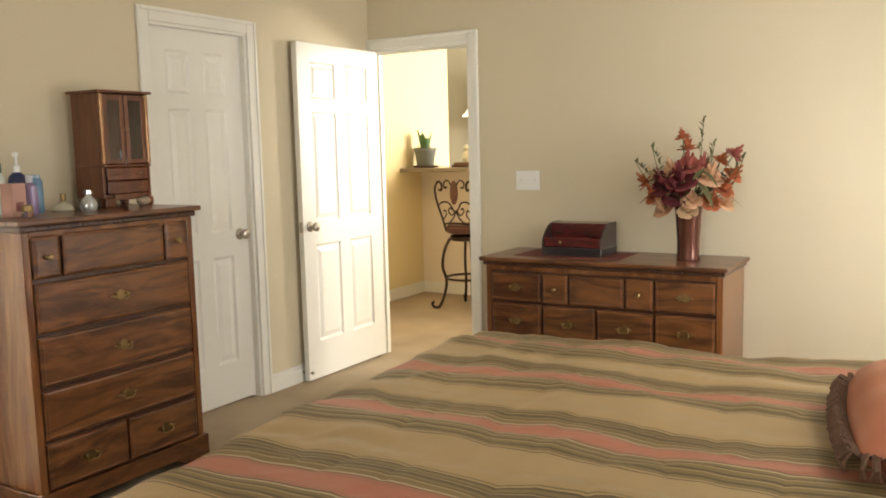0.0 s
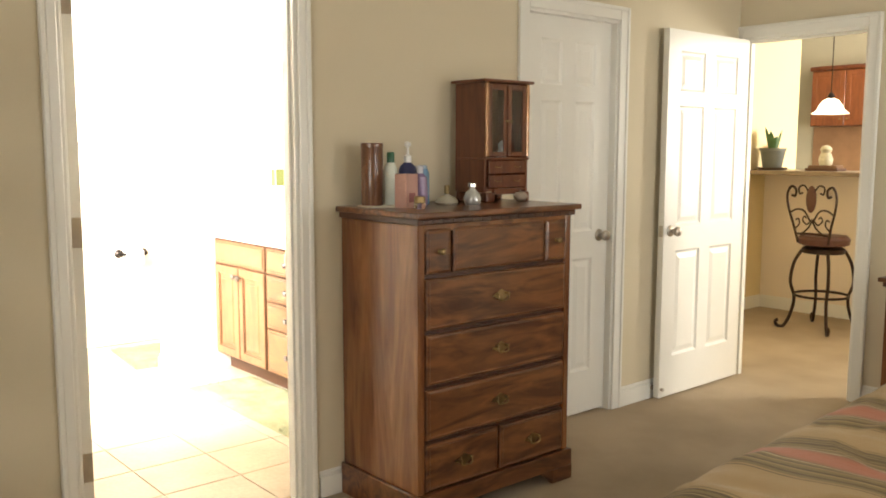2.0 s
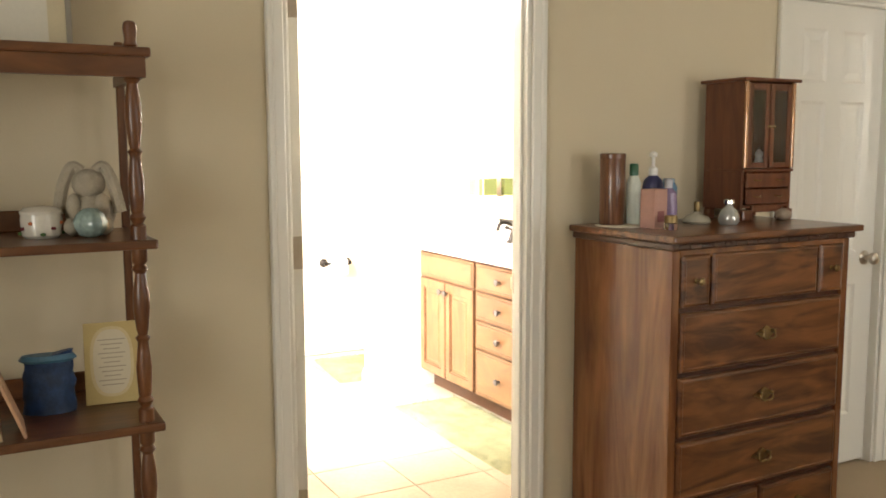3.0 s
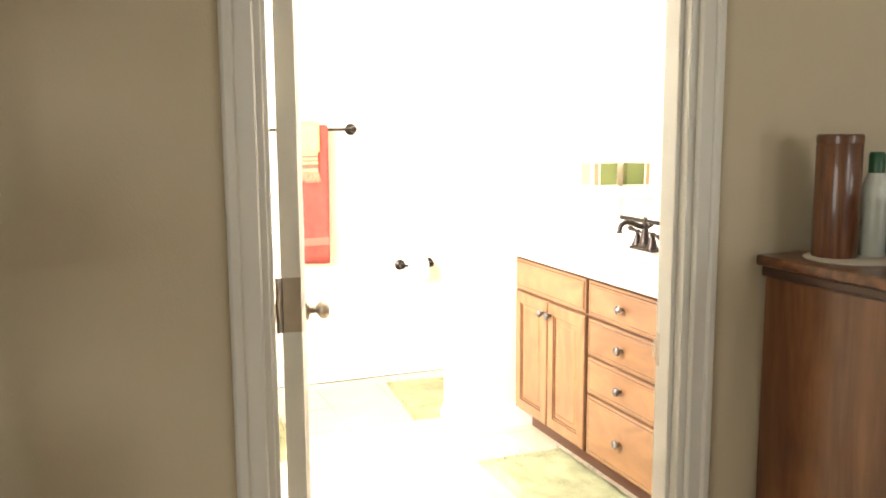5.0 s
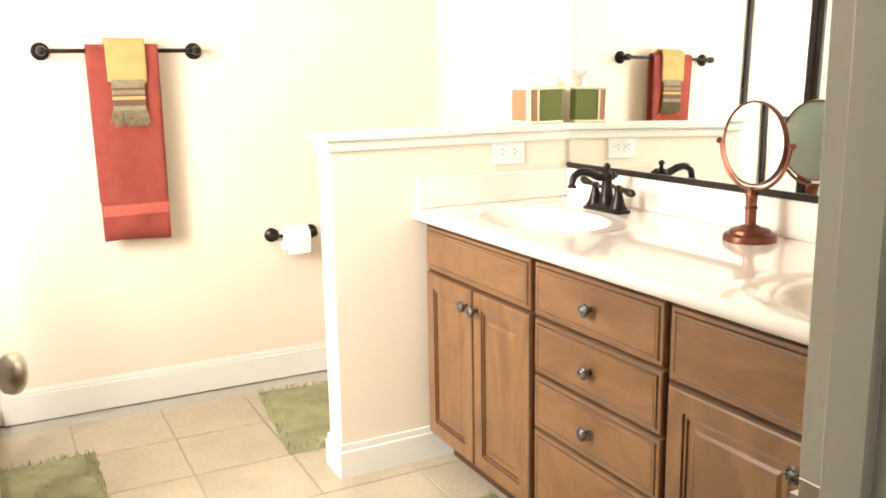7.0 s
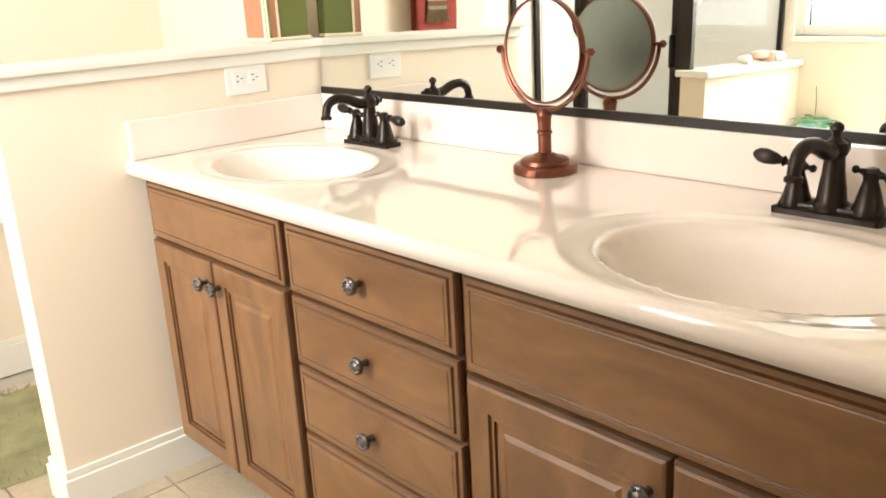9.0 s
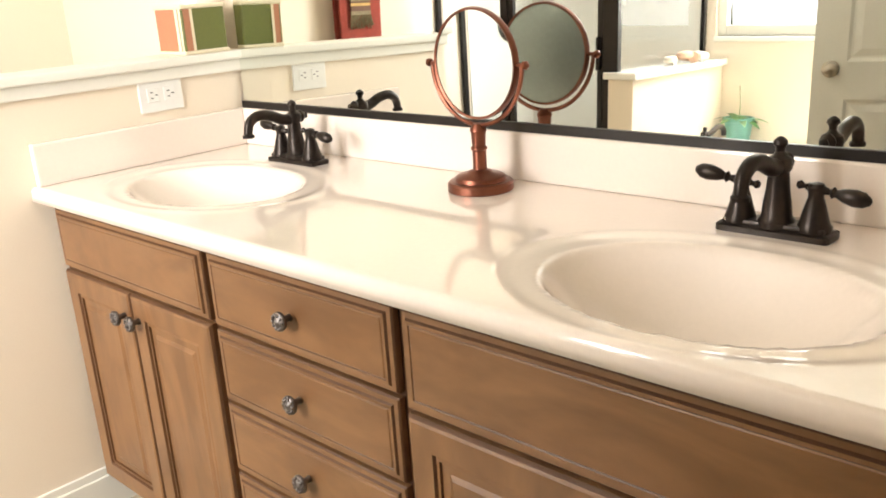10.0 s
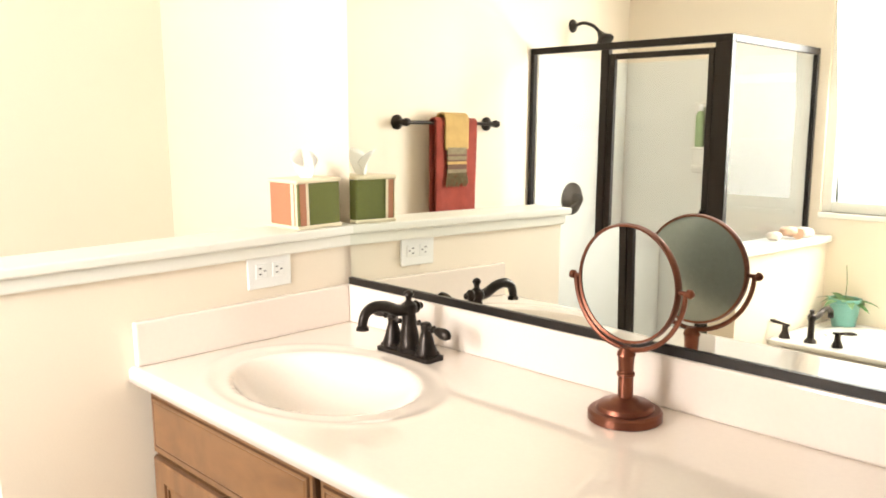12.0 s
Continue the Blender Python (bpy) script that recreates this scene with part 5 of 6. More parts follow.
GB = "toiletries on the chest of drawers"
turned("doily", 0.195, 2.585, CZ, [("cloth", [(0.09, 0), (0.092, 0.002), (0.088, 0.004), (0.001, 0.004)], mat("white_lace", (0.72, 0.68, 0.58), 0.9), "")], "round white doily under the toiletries", "doily")
turned("wooden_canister", 0.170, 2.560, CZ + 0.004, [("body", [(0.041, 0), (0.042, 0.004), (0.042, 0.215), (0.041, 0.218)], mat("striped_wood", (0.21, 0.085, 0.034), 0.28, var=0.2, scale=28, coat=0.4, grain=("z", 12, (0.09, 0.03, 0.013))), ""), ("lid", [(0.0425, 0.218), (0.0425, 0.232), (0.04, 0.235), (0.001, 0.235)], mat("lid_wood", (0.16, 0.06, 0.025), 0.3, coat=0.4), "dark wooden lid")], "tall glossy striped wooden canister", "canister")
turned("lotion_bottle", 0.195, 2.630, CZ, [("body", [(0.022, 0), (0.024, 0.006), (0.024, 0.14), (0.015, 0.165)], plastic("white_green_plastic", (0.66, 0.70, 0.62)), ""), ("cap", [(0.015, 0.165), (0.015, 0.20), (0.012, 0.205)], plastic("green_cap", (0.03, 0.12, 0.06)), "dark green cap")], "white lotion bottle with a green cap", "bottle", GB)
pb = turned("pump_bottle", 0.210, 2.700, CZ, [("body", [(0.033, 0), (0.035, 0.006), (0.035, 0.13), (0.03, 0.15), (0.014, 0.165)], plastic("navy_plastic", (0.025, 0.03, 0.10)), ""), ("pump", [(0.015, 0.165), (0.015, 0.19), (0.006, 0.195), (0.006, 0.225), (0.013, 0.228), (0.013, 0.24), (0.004, 0.245)], WHITE, "white pump head")], "navy pump bottle with a white pump", "bottle", GB)
part("nozzle", tube(bmesh.new(), [(0, 0, 0.236), (0.02, -0.02, 0.238), (0.03, -0.03, 0.230)], 0.005, 8), WHITE, pb, "white nozzle")
pk = thing("perfume_carton", 0.310, 2.615, CZ, "pink cardboard perfume carton", "carton", GB, 12)
part("carton", boxes((-0.028, 0.028, -0.034, 0.034, 0, 0.125), bevel=0.001), mat("pink_card", (0.52, 0.30, 0.25), 0.6, var=0.1, scale=14), pk)
part("emblem", boxes((0.0283, 0.0288, -0.018, 0.018, 0.02, 0.055)), mat("dark_rose", (0.28, 0.10, 0.10), 0.6), pk, "darker rose emblem")
turned("violet_bottle", 0.285, 2.700, CZ, [("body", [(0.026, 0), (0.029, 0.008), (0.03, 0.06), (0.026, 0.11), (0.012, 0.125)], plastic("violet_lotion", (0.30, 0.22, 0.36), 0.15), ""), ("cap", [(0.013, 0.125), (0.014, 0.15), (0.01, 0.155)], plastic("silver_cap", (0.5, 0.5, 0.55), 0.2), "silvery cap")], "violet lotion bottle with a silvery cap", "bottle", GB)
turned("blue_bottle", 0.200, 2.780, CZ, [("body", [(0.027, 0), (0.029, 0.006), (0.029, 0.125), (0.02, 0.14)], plastic("blue_lotion", (0.16, 0.28, 0.42), 0.2), ""), ("cap", [(0.02, 0.14), (0.02, 0.15), (0.017, 0.153)], plastic("blue_cap", (0.35, 0.45, 0.55), 0.25), "pale blue cap")], "pale blue lotion bottle", "bottle", GB)
turned("gold_jar", 0.390, 2.615, CZ, [("jar", [(0.02, 0), (0.022, 0.003), (0.022, 0.02), (0.019, 0.022)], glass_mat("jar_glass", (0.9, 0.85, 0.7), 0.05), ""), ("lid", [(0.021, 0.022), (0.021, 0.043), (0.018, 0.045)], BRASS, "gold lid")], "small cream jar with a gold lid", "jar", GB)
turned("perfume_bottle", 0.245, 2.870, CZ, [("flask", [(0.045, 0), (0.05, 0.006), (0.04, 0.022), (0.012, 0.034), (0.009, 0.04)], mat("perfume_glass", (0.55, 0.51, 0.40), 0.08, var=0.1, coat=0.8), ""), ("cap", [(0.009, 0.04), (0.011, 0.042), (0.011, 0.072), (0.009, 0.074)], BRASS, "gold cap")], "flat glass perfume bottle with a gold cap", "perfume", GB)
turned("perfume_bottle", 0.345, 2.915, CZ, [("flask", [(0.028, 0), (0.034, 0.008), (0.035, 0.028), (0.026, 0.048), (0.013, 0.06), (0.011, 0.066)], mat("frosted_flask", (0.50, 0.50, 0.48), 0.1, 0.4, var=0.1, coat=0.8), ""), ("cap", [(0.012, 0.066), (0.018, 0.070), (0.017, 0.083), (0.010, 0.088)], mat("chrome_cap", (0.75, 0.74, 0.72), 0.1, 1.0), "chrome cap")], "round silvery perfume flask with a chrome cap", "perfume", GB)
tagged(part("stone", ball(bmesh.new(), 0.315, 3.215, CZ + 0.021, 0.028, 0.032, 0.021), mat("pebble", (0.42, 0.33, 0.25), 0.7, var=0.3, scale=30), smooth=True), "rough pinkish stone on the chest top", "stone")

# light switch
sw = thing("light_switch", 1.19, YN, 1.158, "white triple light switch plate on the beige wall", "light switch")
part("cover_plate", boxes((-0.077, 0.077, -0.006, 0, -0.057, 0.057), bevel=0.003, seg=2), WHITE, sw)
for i in (-1, 0, 1):
    part("toggle", boxes((i * 0.046 - 0.005, i * 0.046 + 0.005, -0.016, -0.005, -0.004, 0.010), bevel=0.002), WHITE, sw)

# roll-top desk box and runner on the dresser
DZ = 0.762
rn = thing("runner", 1.58, 5.04, DZ, "thin dark red place mat under the desk box", "place mat")
part("mat", boxes((-0.30, 0.30, -0.15, 0.15, 0, 0.003), bevel=0.001), mat("maroon_cloth", (0.15, 0.035, 0.028), 0.8, var=0.2, scale=60), rn)
rb = thing("desk_box", 1.595, 5.06, DZ + 0.003, "dark red lacquered roll-top desk box", "desk box")
part("base", boxes((-0.172, 0.172, -0.12, 0.12, 0, 0.045), bevel=0.003), mat("near_black_lacquer", (0.02, 0.016, 0.018), 0.3, coat=0.3), rb, "black lower drawer")
for s in (-1, 1):
    bm = bmesh.new()
    pr = [(-0.118, 0.045), (0.118, 0.045), (0.118, 0.172), (0.02, 0.172), (-0.03, 0.160), (-0.08, 0.125), (-0.112, 0.085)]
    a_ = [bm.verts.new((s * 0.170, y, z)) for y, z in pr]
    b_ = [bm.verts.new((s * 0.160, y, z)) for y, z in pr]
    bm.faces.new(a_)
    bm.faces.new(b_[::-1])
    for i in range(len(pr)):
        bm.faces.new((a_[i], a_[(i + 1) % len(pr)], b_[(i + 1) % len(pr)], b_[i]))
    part("side_panel", bm, mat("box_side", (0.03, 0.014, 0.014), 0.3, coat=0.3), rb)
part("lid", boxes((-0.159, 0.159, -0.02, 0.118, 0.160, 0.170), bevel=0.002), REDWOOD, rb)
part("inner_panel", boxes((-0.159, 0.159, -0.01, 0.0, 0.046, 0.159)), REDWOOD, rb)
ft = part("front_drawer", boxes((-0.159, 0.159, -0.112, -0.10, 0.048, 0.098), bevel=0.003), REDWOOD, rb)
part("knob", lathe(bmesh.new(), [(0.004, 0), (0.004, 0.006), (0.008, 0.01), (0.004, 0.014)], 12, Matrix.Translation((-0.06, -0.112, 0.074)) @ Matrix.Rotation(radians(90), 4, "X")), BRASS, ft)

# vase with a silk flower bouquet
vs = thing("flower_vase", 2.20, 5.03, DZ, "tall bronze vase with an autumn silk flower bouquet", "vase")
part("vase", lathe(bmesh.new(), [(0.055, 0), (0.057, 0.004), (0.055, 0.02), (0.056, 0.10), (0.064, 0.22), (0.074, 0.30), (0.077, 0.305), (0.072, 0.305), (0.06, 0.22), (0.01, 0.20)], 32), mat("bronze_glaze", (0.17, 0.06, 0.04), 0.22, 0.5, var=0.3, scale=9, coat=0.4), vs, smooth=True)
PET = {"rust": mat("rust_petal", (0.48, 0.13, 0.045), 0.8, var=0.25, scale=40), "peach": mat("peach_petal", (0.70, 0.42, 0.25), 0.8, var=0.2, scale=40), "wine": mat("wine_petal", (0.17, 0.025, 0.03), 0.8, var=0.25, scale=40), "rose": mat("rose_petal", (0.42, 0.11, 0.085), 0.8, var=0.2, scale=40), "cream": mat("cream_petal", (0.66, 0.47, 0.27), 0.8, var=0.2, scale=40)}
rng = random.Random(21)


def bloom(bm, c, axis, r, layers=4):
    """A rose head of overlapping cupped petals."""
    axis = Vector(axis).normalized()
    q = axis.to_track_quat("Z", "Y").to_matrix()
    for k_ in range(layers):
        n_ = 4 + k_
        rr = r * (0.25 + 0.75 * k_ / (layers - 1))
        for i in range(n_):
            a0 = 2 * math.pi * (i + 0.5 * (k_ % 2)) / n_ + rng.uniform(-0.1, 0.1)
            op = 0.35 + 0.85 * k_ / (layers - 1)
            grid_ = []
            for u in range(4):
                t = u / 3
                for v in (-1, 0, 1):
                    an = a0 + v * (math.pi / n_) * (1.1 * math.sin(math.pi * (0.25 + 0.6 * t)))
                    rad_ = rr * (0.2 + 0.8 * math.sin(t * op * 1.4))
                    hz = r * (0.9 - 0.25 * k_) * t * (1.1 - 0.5 * op) + r * 0.15 * (layers - k_) * t - (0.12 * r if (u == 3 and k_ > 1) else 0)
                    grid_.append(bm.verts.new(Vector(c) + q @ Vector((rad_ * math.cos(an), rad_ * math.sin(an), hz))))
            for u in range(3):
                for v in range(2):
                    bm.faces.new((grid_[u * 3 + v], grid_[u * 3 + v + 1], grid_[u * 3 + v + 4], grid_[u * 3 + v + 3]))
    return bm


BLOOMS = [(-0.02, 0.06, 0.60, 0.05, "rust"), (0.06, 0.0, 0.52, 0.045, "rose"), (-0.14, -0.05, 0.46, 0.045, "cream"), (-0.05, -0.09, 0.50, 0.048, "peach"), (0.11, -0.07, 0.46, 0.062, "peach"),
          (-0.08, -0.10, 0.42, 0.07, "wine"), (0.0, -0.12, 0.45, 0.072, "wine"), (0.02, -0.08, 0.52, 0.06, "rose"), (-0.02, -0.12, 0.37, 0.065, "wine"), (0.16, -0.02, 0.40, 0.055, "rust"),
          (-0.13, -0.08, 0.37, 0.055, "rust"), (-0.20, 0.0, 0.43, 0.05, "rust"), (0.20, 0.02, 0.57, 0.042, "rose"), (0.14, 0.03, 0.54, 0.04, "rust"), (0.05, -0.14, 0.35, 0.045, "peach"),
          (0.03, -0.13, 0.30, 0.045, "cream"), (-0.09, -0.10, 0.30, 0.048, "peach"), (0.12, -0.09, 0.34, 0.05, "rust"), (0.20, 0.0, 0.47, 0.045, "rust"), (-0.03, 0.0, 0.66, 0.035, "rust"), (0.18, -0.04, 0.33, 0.04, "peach"), (-0.16, 0.02, 0.33, 0.042, "peach")]
for x, y, z, r, c in BLOOMS:
    x, z, r = x * 1.05, z - 0.045, r * 1.22
    st = part("stem", tube(bmesh.new(), curve_pts([(x * 0.1, y * 0.1, 0.22), (x * 0.35, y * 0.35, 0.30), (x, y, z)], 4), 0.0025, 5), LEAF, vs)
    part("bloom", bloom(bmesh.new(), (x, y, z), (x, y - 0.05, 0.22), r), PET[c], st, c + " silk bloom", True)
DRIED = mat("dusty_leaf", (0.14, 0.13, 0.05), 0.8, var=0.35, scale=30)
for i in range(46):
    a = rng.uniform(0, 2 * math.pi)
    e = rng.uniform(-0.15, 1.2)
    b0 = Vector((0.09 * math.cos(a), 0.09 * math.sin(a) - 0.03, rng.uniform(0.29, 0.45)))
    bm = blade(bmesh.new(), b0, (math.cos(a), math.sin(a) * 0.7, e), rng.uniform(0.12, 0.21), rng.uniform(0.012, 0.022), rng.uniform(0.1, 0.7))
    part("leaf", bm, DRIED if i % 5 else PET["rust"], vs, smooth=True)
for x, z, tip in ((0.07, 0.45, 0.72), (-0.17, 0.42, 0.59), (0.12, 0.42, 0.60), (-0.25, 0.40, 0.51), (0.25, 0.36, 0.53)):
    bm = bmesh.new()
    tube(bm, curve_pts([(x * 0.2, 0, 0.3), (x * 0.8, -0.02, z), (x * 1.1, -0.02, tip)], 4), 0.002, 5)
    for j in range(12):
        t = j / 12
        zc = z + (tip - z) * (0.35 + 0.65 * t)
        an = j * 2.4
        blade(bm, (x * (0.8 + 0.3 * t), -0.02, zc), (math.cos(an), math.sin(an), 1.2), 0.035, 0.006, 0.1, n=3)
    part("grass_spike", bm, DRIED, vs, "dry green spike")


# pillow with fringe on the bed
pw = thing("pillow", 3.475, 2.90, BZ - 0.015, "rust satin pillow with a brown fringe and dark centre", "pillow", rz=8)
SATIN = mat("rust_satin", (0.40, 0.14, 0.075), 0.4, var=0.12, scale=8, bump=0.3, bscale=300)
bm = bmesh.new()
n = 26
vsx = {}
for side in (0, 1):
    for i in range(n + 1):
        for j in range(n + 1):
            u, v = i / n * 2 - 1, j / n * 2 - 1
            hh = 0.115 * ((1 - u ** 4) * (1 - v ** 4)) ** 0.55
            z = 0.10 + (hh if side else -hh * 0.85)
            if side and (abs(u) == 1 or abs(v) == 1):
                vsx[side, i, j] = vsx[0, i, j]
            else:
                vsx[side, i, j] = bm.verts.new((u * 0.30 * (1 - 0.06 * v * v), v * 0.33 * (1 - 0.06 * u * u), max(0.0, z + 0.006 * noise.noise((u * 3, v * 3, side)))))
    for i in range(n):
        for j in range(n):
            bm.faces.new((vsx[side, i, j], vsx[side, i + 1, j], vsx[side, i + 1, j + 1], vsx[side, i, j + 1]))
part("cover", bm, SATIN, pw, smooth=True)
bm = bmesh.new()
for i in range(n + 1):
    for j in range(n + 1):
        u, v = (i / n * 2 - 1) * 0.62, (j / n * 2 - 1) * 0.62
        bm.verts.new((u * 0.30, v * 0.33, 0.104 + 0.115 * ((1 - u ** 4) * (1 - v ** 4)) ** 0.55))
bm.verts.ensure_lookup_table()
for i in range(n):
    for j in range(n):
        bm.faces.new([bm.verts[q] for q in (i * (n + 1) + j, (i + 1) * (n + 1) + j, (i + 1) * (n + 1) + j + 1, i * (n + 1) + j + 1)])
part("centre_panel", bm, mat("dark_brown_velvet", (0.045, 0.02, 0.015), 0.85, var=0.2, scale=12), pw, "dark brown centre panel", True).modifiers.new("thick", "SOLIDIFY").thickness = 0.004
bm = bmesh.new()
FR = mat("brown_fringe", (0.13, 0.065, 0.035), 0.9, var=0.3, scale=60)
rng = random.Random(5)
for s in range(4):
    for i in range(64):
        t = i / 63 * 2 - 1
        u, v, du, dv = ((t, -1, 0, -1), (1, t, 1, 0), (-t, 1, 0, 1), (-1, -t, -1, 0))[s]
        p = Vector((u * 0.30 * (1 - 0.06 * v * v), v * 0.33 * (1 - 0.06 * u * u), 0.10))
        o = Vector((du, dv, 0))
        tube(bm, [p, p + o * 0.02 + Vector((rng.uniform(-0.006, 0.006), rng.uniform(-0.006, 0.006), 0.012)), p + o * 0.036 + Vector((rng.uniform(-0.008, 0.008), rng.uniform(-0.008, 0.008), -0.012)), p + o * 0.03 + Vector((0, 0, -0.035))], 0.0045, 5)
tagged(part("fringe", bm, FR, pw, "brown looped fringe"), kind="stuff")

# ---- tall shelf with turned posts ----
SHX0, SHX1, SHY0, SHY1 = 0.17, 0.532, 0.21, 1.033
et = thing("shelf_unit", 0.345, 0.62, 0, "brown wooden display shelf with turned posts", "shelf")
EM = Matrix.Translation((-0.345, -0.62, 0))
LEVELS = (0.40, 0.803, 1.203, 1.605)
for i, z in enumerate(LEVELS):
    bm = boxes((SHX0, SHX1, SHY0, SHY1, z - 0.02, z), bevel=0.005, seg=2)
    if i == 3:
        box(bm, SHX1 - 0.03, SHX1 - 0.012, SHY0 + 0.01, SHY1 - 0.01, z - 0.062, z - 0.02)
        box(bm, SHX0 + 0.02, SHX1 - 0.03, SHY1 - 0.03, SHY1 - 0.012, z - 0.062, z - 0.02)
    bm.transform(EM)
    part("shelf_board", bm, OAK, et)
SPIN = [(0.017, 0.0), (0.017, 0.03), (0.011, 0.036), (0.018, 0.05), (0.012, 0.06), (0.014, 0.066), (0.016, 0.10), (0.017, 0.13), (0.013, 0.17), (0.011, 0.19), (0.016, 0.20), (0.010, 0.207), (0.013, 0.222), (0.018, 0.27), (0.017, 0.31), (0.012, 0.345), (0.011, 0.352), (0.018, 0.362), (0.012, 0.372), (0.017, 0.38), (0.017, 0.41)]
zs = (0.0,) + LEVELS
for y in (SHY0, SHY1 - 0.02):
    bm = boxes((SHX0 - 0.016, SHX0 - 0.001, y, y + 0.02, 0, 1.655), bevel=0.003)
    bm.transform(EM)
    part("rear_slat", bm, OAK_Z, et)
for x in (SHX1 - 0.035,):
    for y in (SHY0 + 0.035, SHY1 - 0.035):
        for z0, z1 in zip(zs, LEVELS):
            k_ = (z1 - 0.02 - z0) / 0.41
            part("turned_post", lathe(bmesh.new(), [(r, z0 + h * k_) for r, h in SPIN], 16, EM @ Matrix.Translation((x, y, 0))), OAK_Z, et, smooth=True)
        part("finial", lathe(bmesh.new(), [(0.012, 1.605), (0.015, 1.61), (0.012, 1.62), (0.015, 1.645), (0.013, 1.656), (0.008, 1.66)], 16, EM @ Matrix.Translation((x, y, 0))), OAK_Z, et, smooth=True)
for z in LEVELS[1:3]:
    bm = boxes((SHX0 + 0.002, SHX0 + 0.012, SHY0 + 0.05, SHY1 - 0.05, z, z + 0.05), bevel=0.003)
    bm.transform(EM)
    part("back_rail", bm, OAK, et)

IVORY = mat("ivory_plush", (0.50, 0.44, 0.34), 0.95, var=0.2, scale=30, bump=1.0, bscale=300)
bm = bmesh.new()
ball(bm, 0, 0, 0.05, 0.048, 0.055, 0.052)
ball(bm, 0.012, 0, 0.115, 0.034, 0.036, 0.034)
for s in (-1, 1):
    tube(bm, curve_pts([(0.005, s * 0.015, 0.142), (0.01, s * 0.034, 0.152), (0.018, s * 0.052, 0.115), (0.02, s * 0.066, 0.05)], 5), 0.014, 8, None)
    ball(bm, 0.05, s * 0.032, 0.022, 0.038, 0.02, 0.02)
    ball(bm, 0.04, s * 0.03, 0.065, 0.016, 0.016, 0.03)
ob = part("plush_rabbit", bm, IVORY, smooth=True)
ob.matrix_world = pose(0.320, 0.924, LEVELS[2], 0, 0, -12)
tagged(ob, "cream plush rabbit with long ears", "plush toy")
pt = thing("lidded_pot", 0.355, 0.819, LEVELS[2], "white china pot with painted flowers and a lid", "pot")
CHINA = mat("painted_china", (0.68, 0.64, 0.55), 0.2, var=0.1, scale=18, coat=0.4)
part("pot", lathe(bmesh.new(), [(0.034, 0), (0.040, 0.006), (0.043, 0.04), (0.041, 0.052)], 26), CHINA, pt, smooth=True)
part("lid", lathe(bmesh.new(), [(0.043, 0.052), (0.044, 0.058), (0.035, 0.066), (0.012, 0.070), (0.001, 0.070)], 26), CHINA, pt, smooth=True)
for i in range(12):
    a = i * 0.52
    part("flower_dab", ball(bmesh.new(), 0.0425 * math.cos(a), 0.0425 * math.sin(a), 0.022 + 0.012 * (i % 3 - 1), 0.002, 0.006, 0.004, n=8), (LEAF, PET["wine"], PET["rust"])[i % 3], pt)
bm = bmesh.new()
rings_n = 40
bm = lathe(bm, [(0.012, 0), (0.024, 0.006), (0.034, 0.022), (0.035, 0.034), (0.028, 0.052), (0.014, 0.063), (0.002, 0.065)], rings_n)
for v in bm.verts:
    a = math.atan2(v.co.y, v.co.x)
    k_ = 1 + 0.05 * math.cos(a * 10)
    v.co.x, v.co.y = v.co.x * k_, v.co.y * k_
ob = part("ribbed_bowl", bm, mat("aqua_glass", (0.36, 0.47, 0.43), 0.12, var=0.3, scale=25, coat=0.5), smooth=True)
ob.location = (0.400, 0.914, LEVELS[2])
tagged(ob, "aqua striped ribbed glass ornament", "ornament")
bk = thing("pink_basket", 0.355, 0.679, LEVELS[2], "small pink basket with a wire handle", "basket")
part("basket", lathe(bmesh.new(), [(0.032, 0), (0.036, 0.003), (0.044, 0.085), (0.046, 0.088), (0.042, 0.088), (0.034, 0.01), (0.001, 0.008)], 22), mat("pink_weave", (0.48, 0.24, 0.20), 0.8, var=0.25, scale=60, bump=0.6), bk, smooth=True)
part("handle", tube(bmesh.new(), curve_pts([(0, -0.043, 0.085), (0, -0.05, 0.13), (0, 0, 0.155), (0, 0.05, 0.13), (0, 0.055, 0.09), (0, 0.046, 0.05)], 5), 0.002, 6), BRONZE, bk)
fr = thing("certificate_frame", 0.320, 0.955, LEVELS[1], "gold-matted certificate with an oval opening, standing", "picture frame", rz=-6)
m_ = Matrix.Rotation(radians(-9), 4, "Y")
bm = boxes((0, 0.008, -0.060, 0.060, 0.0, 0.190), bevel=0.001)
bm.transform(m_)
part("mount", bm, mat("gold_card", (0.52, 0.40, 0.17), 0.6, var=0.08), fr)


def oval(bm, x, hw, hz, cz, thick=0.0012):
    nn = 36
    ring_ = [bm.verts.new((x, hw * math.copysign(abs(math.cos(a)) ** 0.75, math.cos(a)), cz + hz * math.copysign(abs(math.sin(a)) ** 0.75, math.sin(a)))) for a in [2 * math.pi * i / nn for i in range(nn)]]
    ring2 = [bm.verts.new((x + thick, v.co.y, v.co.z)) for v in ring_]
    bm.faces.new(ring2)
    for i in range(nn):
        bm.faces.new((ring_[i], ring_[(i + 1) % nn], ring2[(i + 1) % nn], ring2[i]))
    return bm


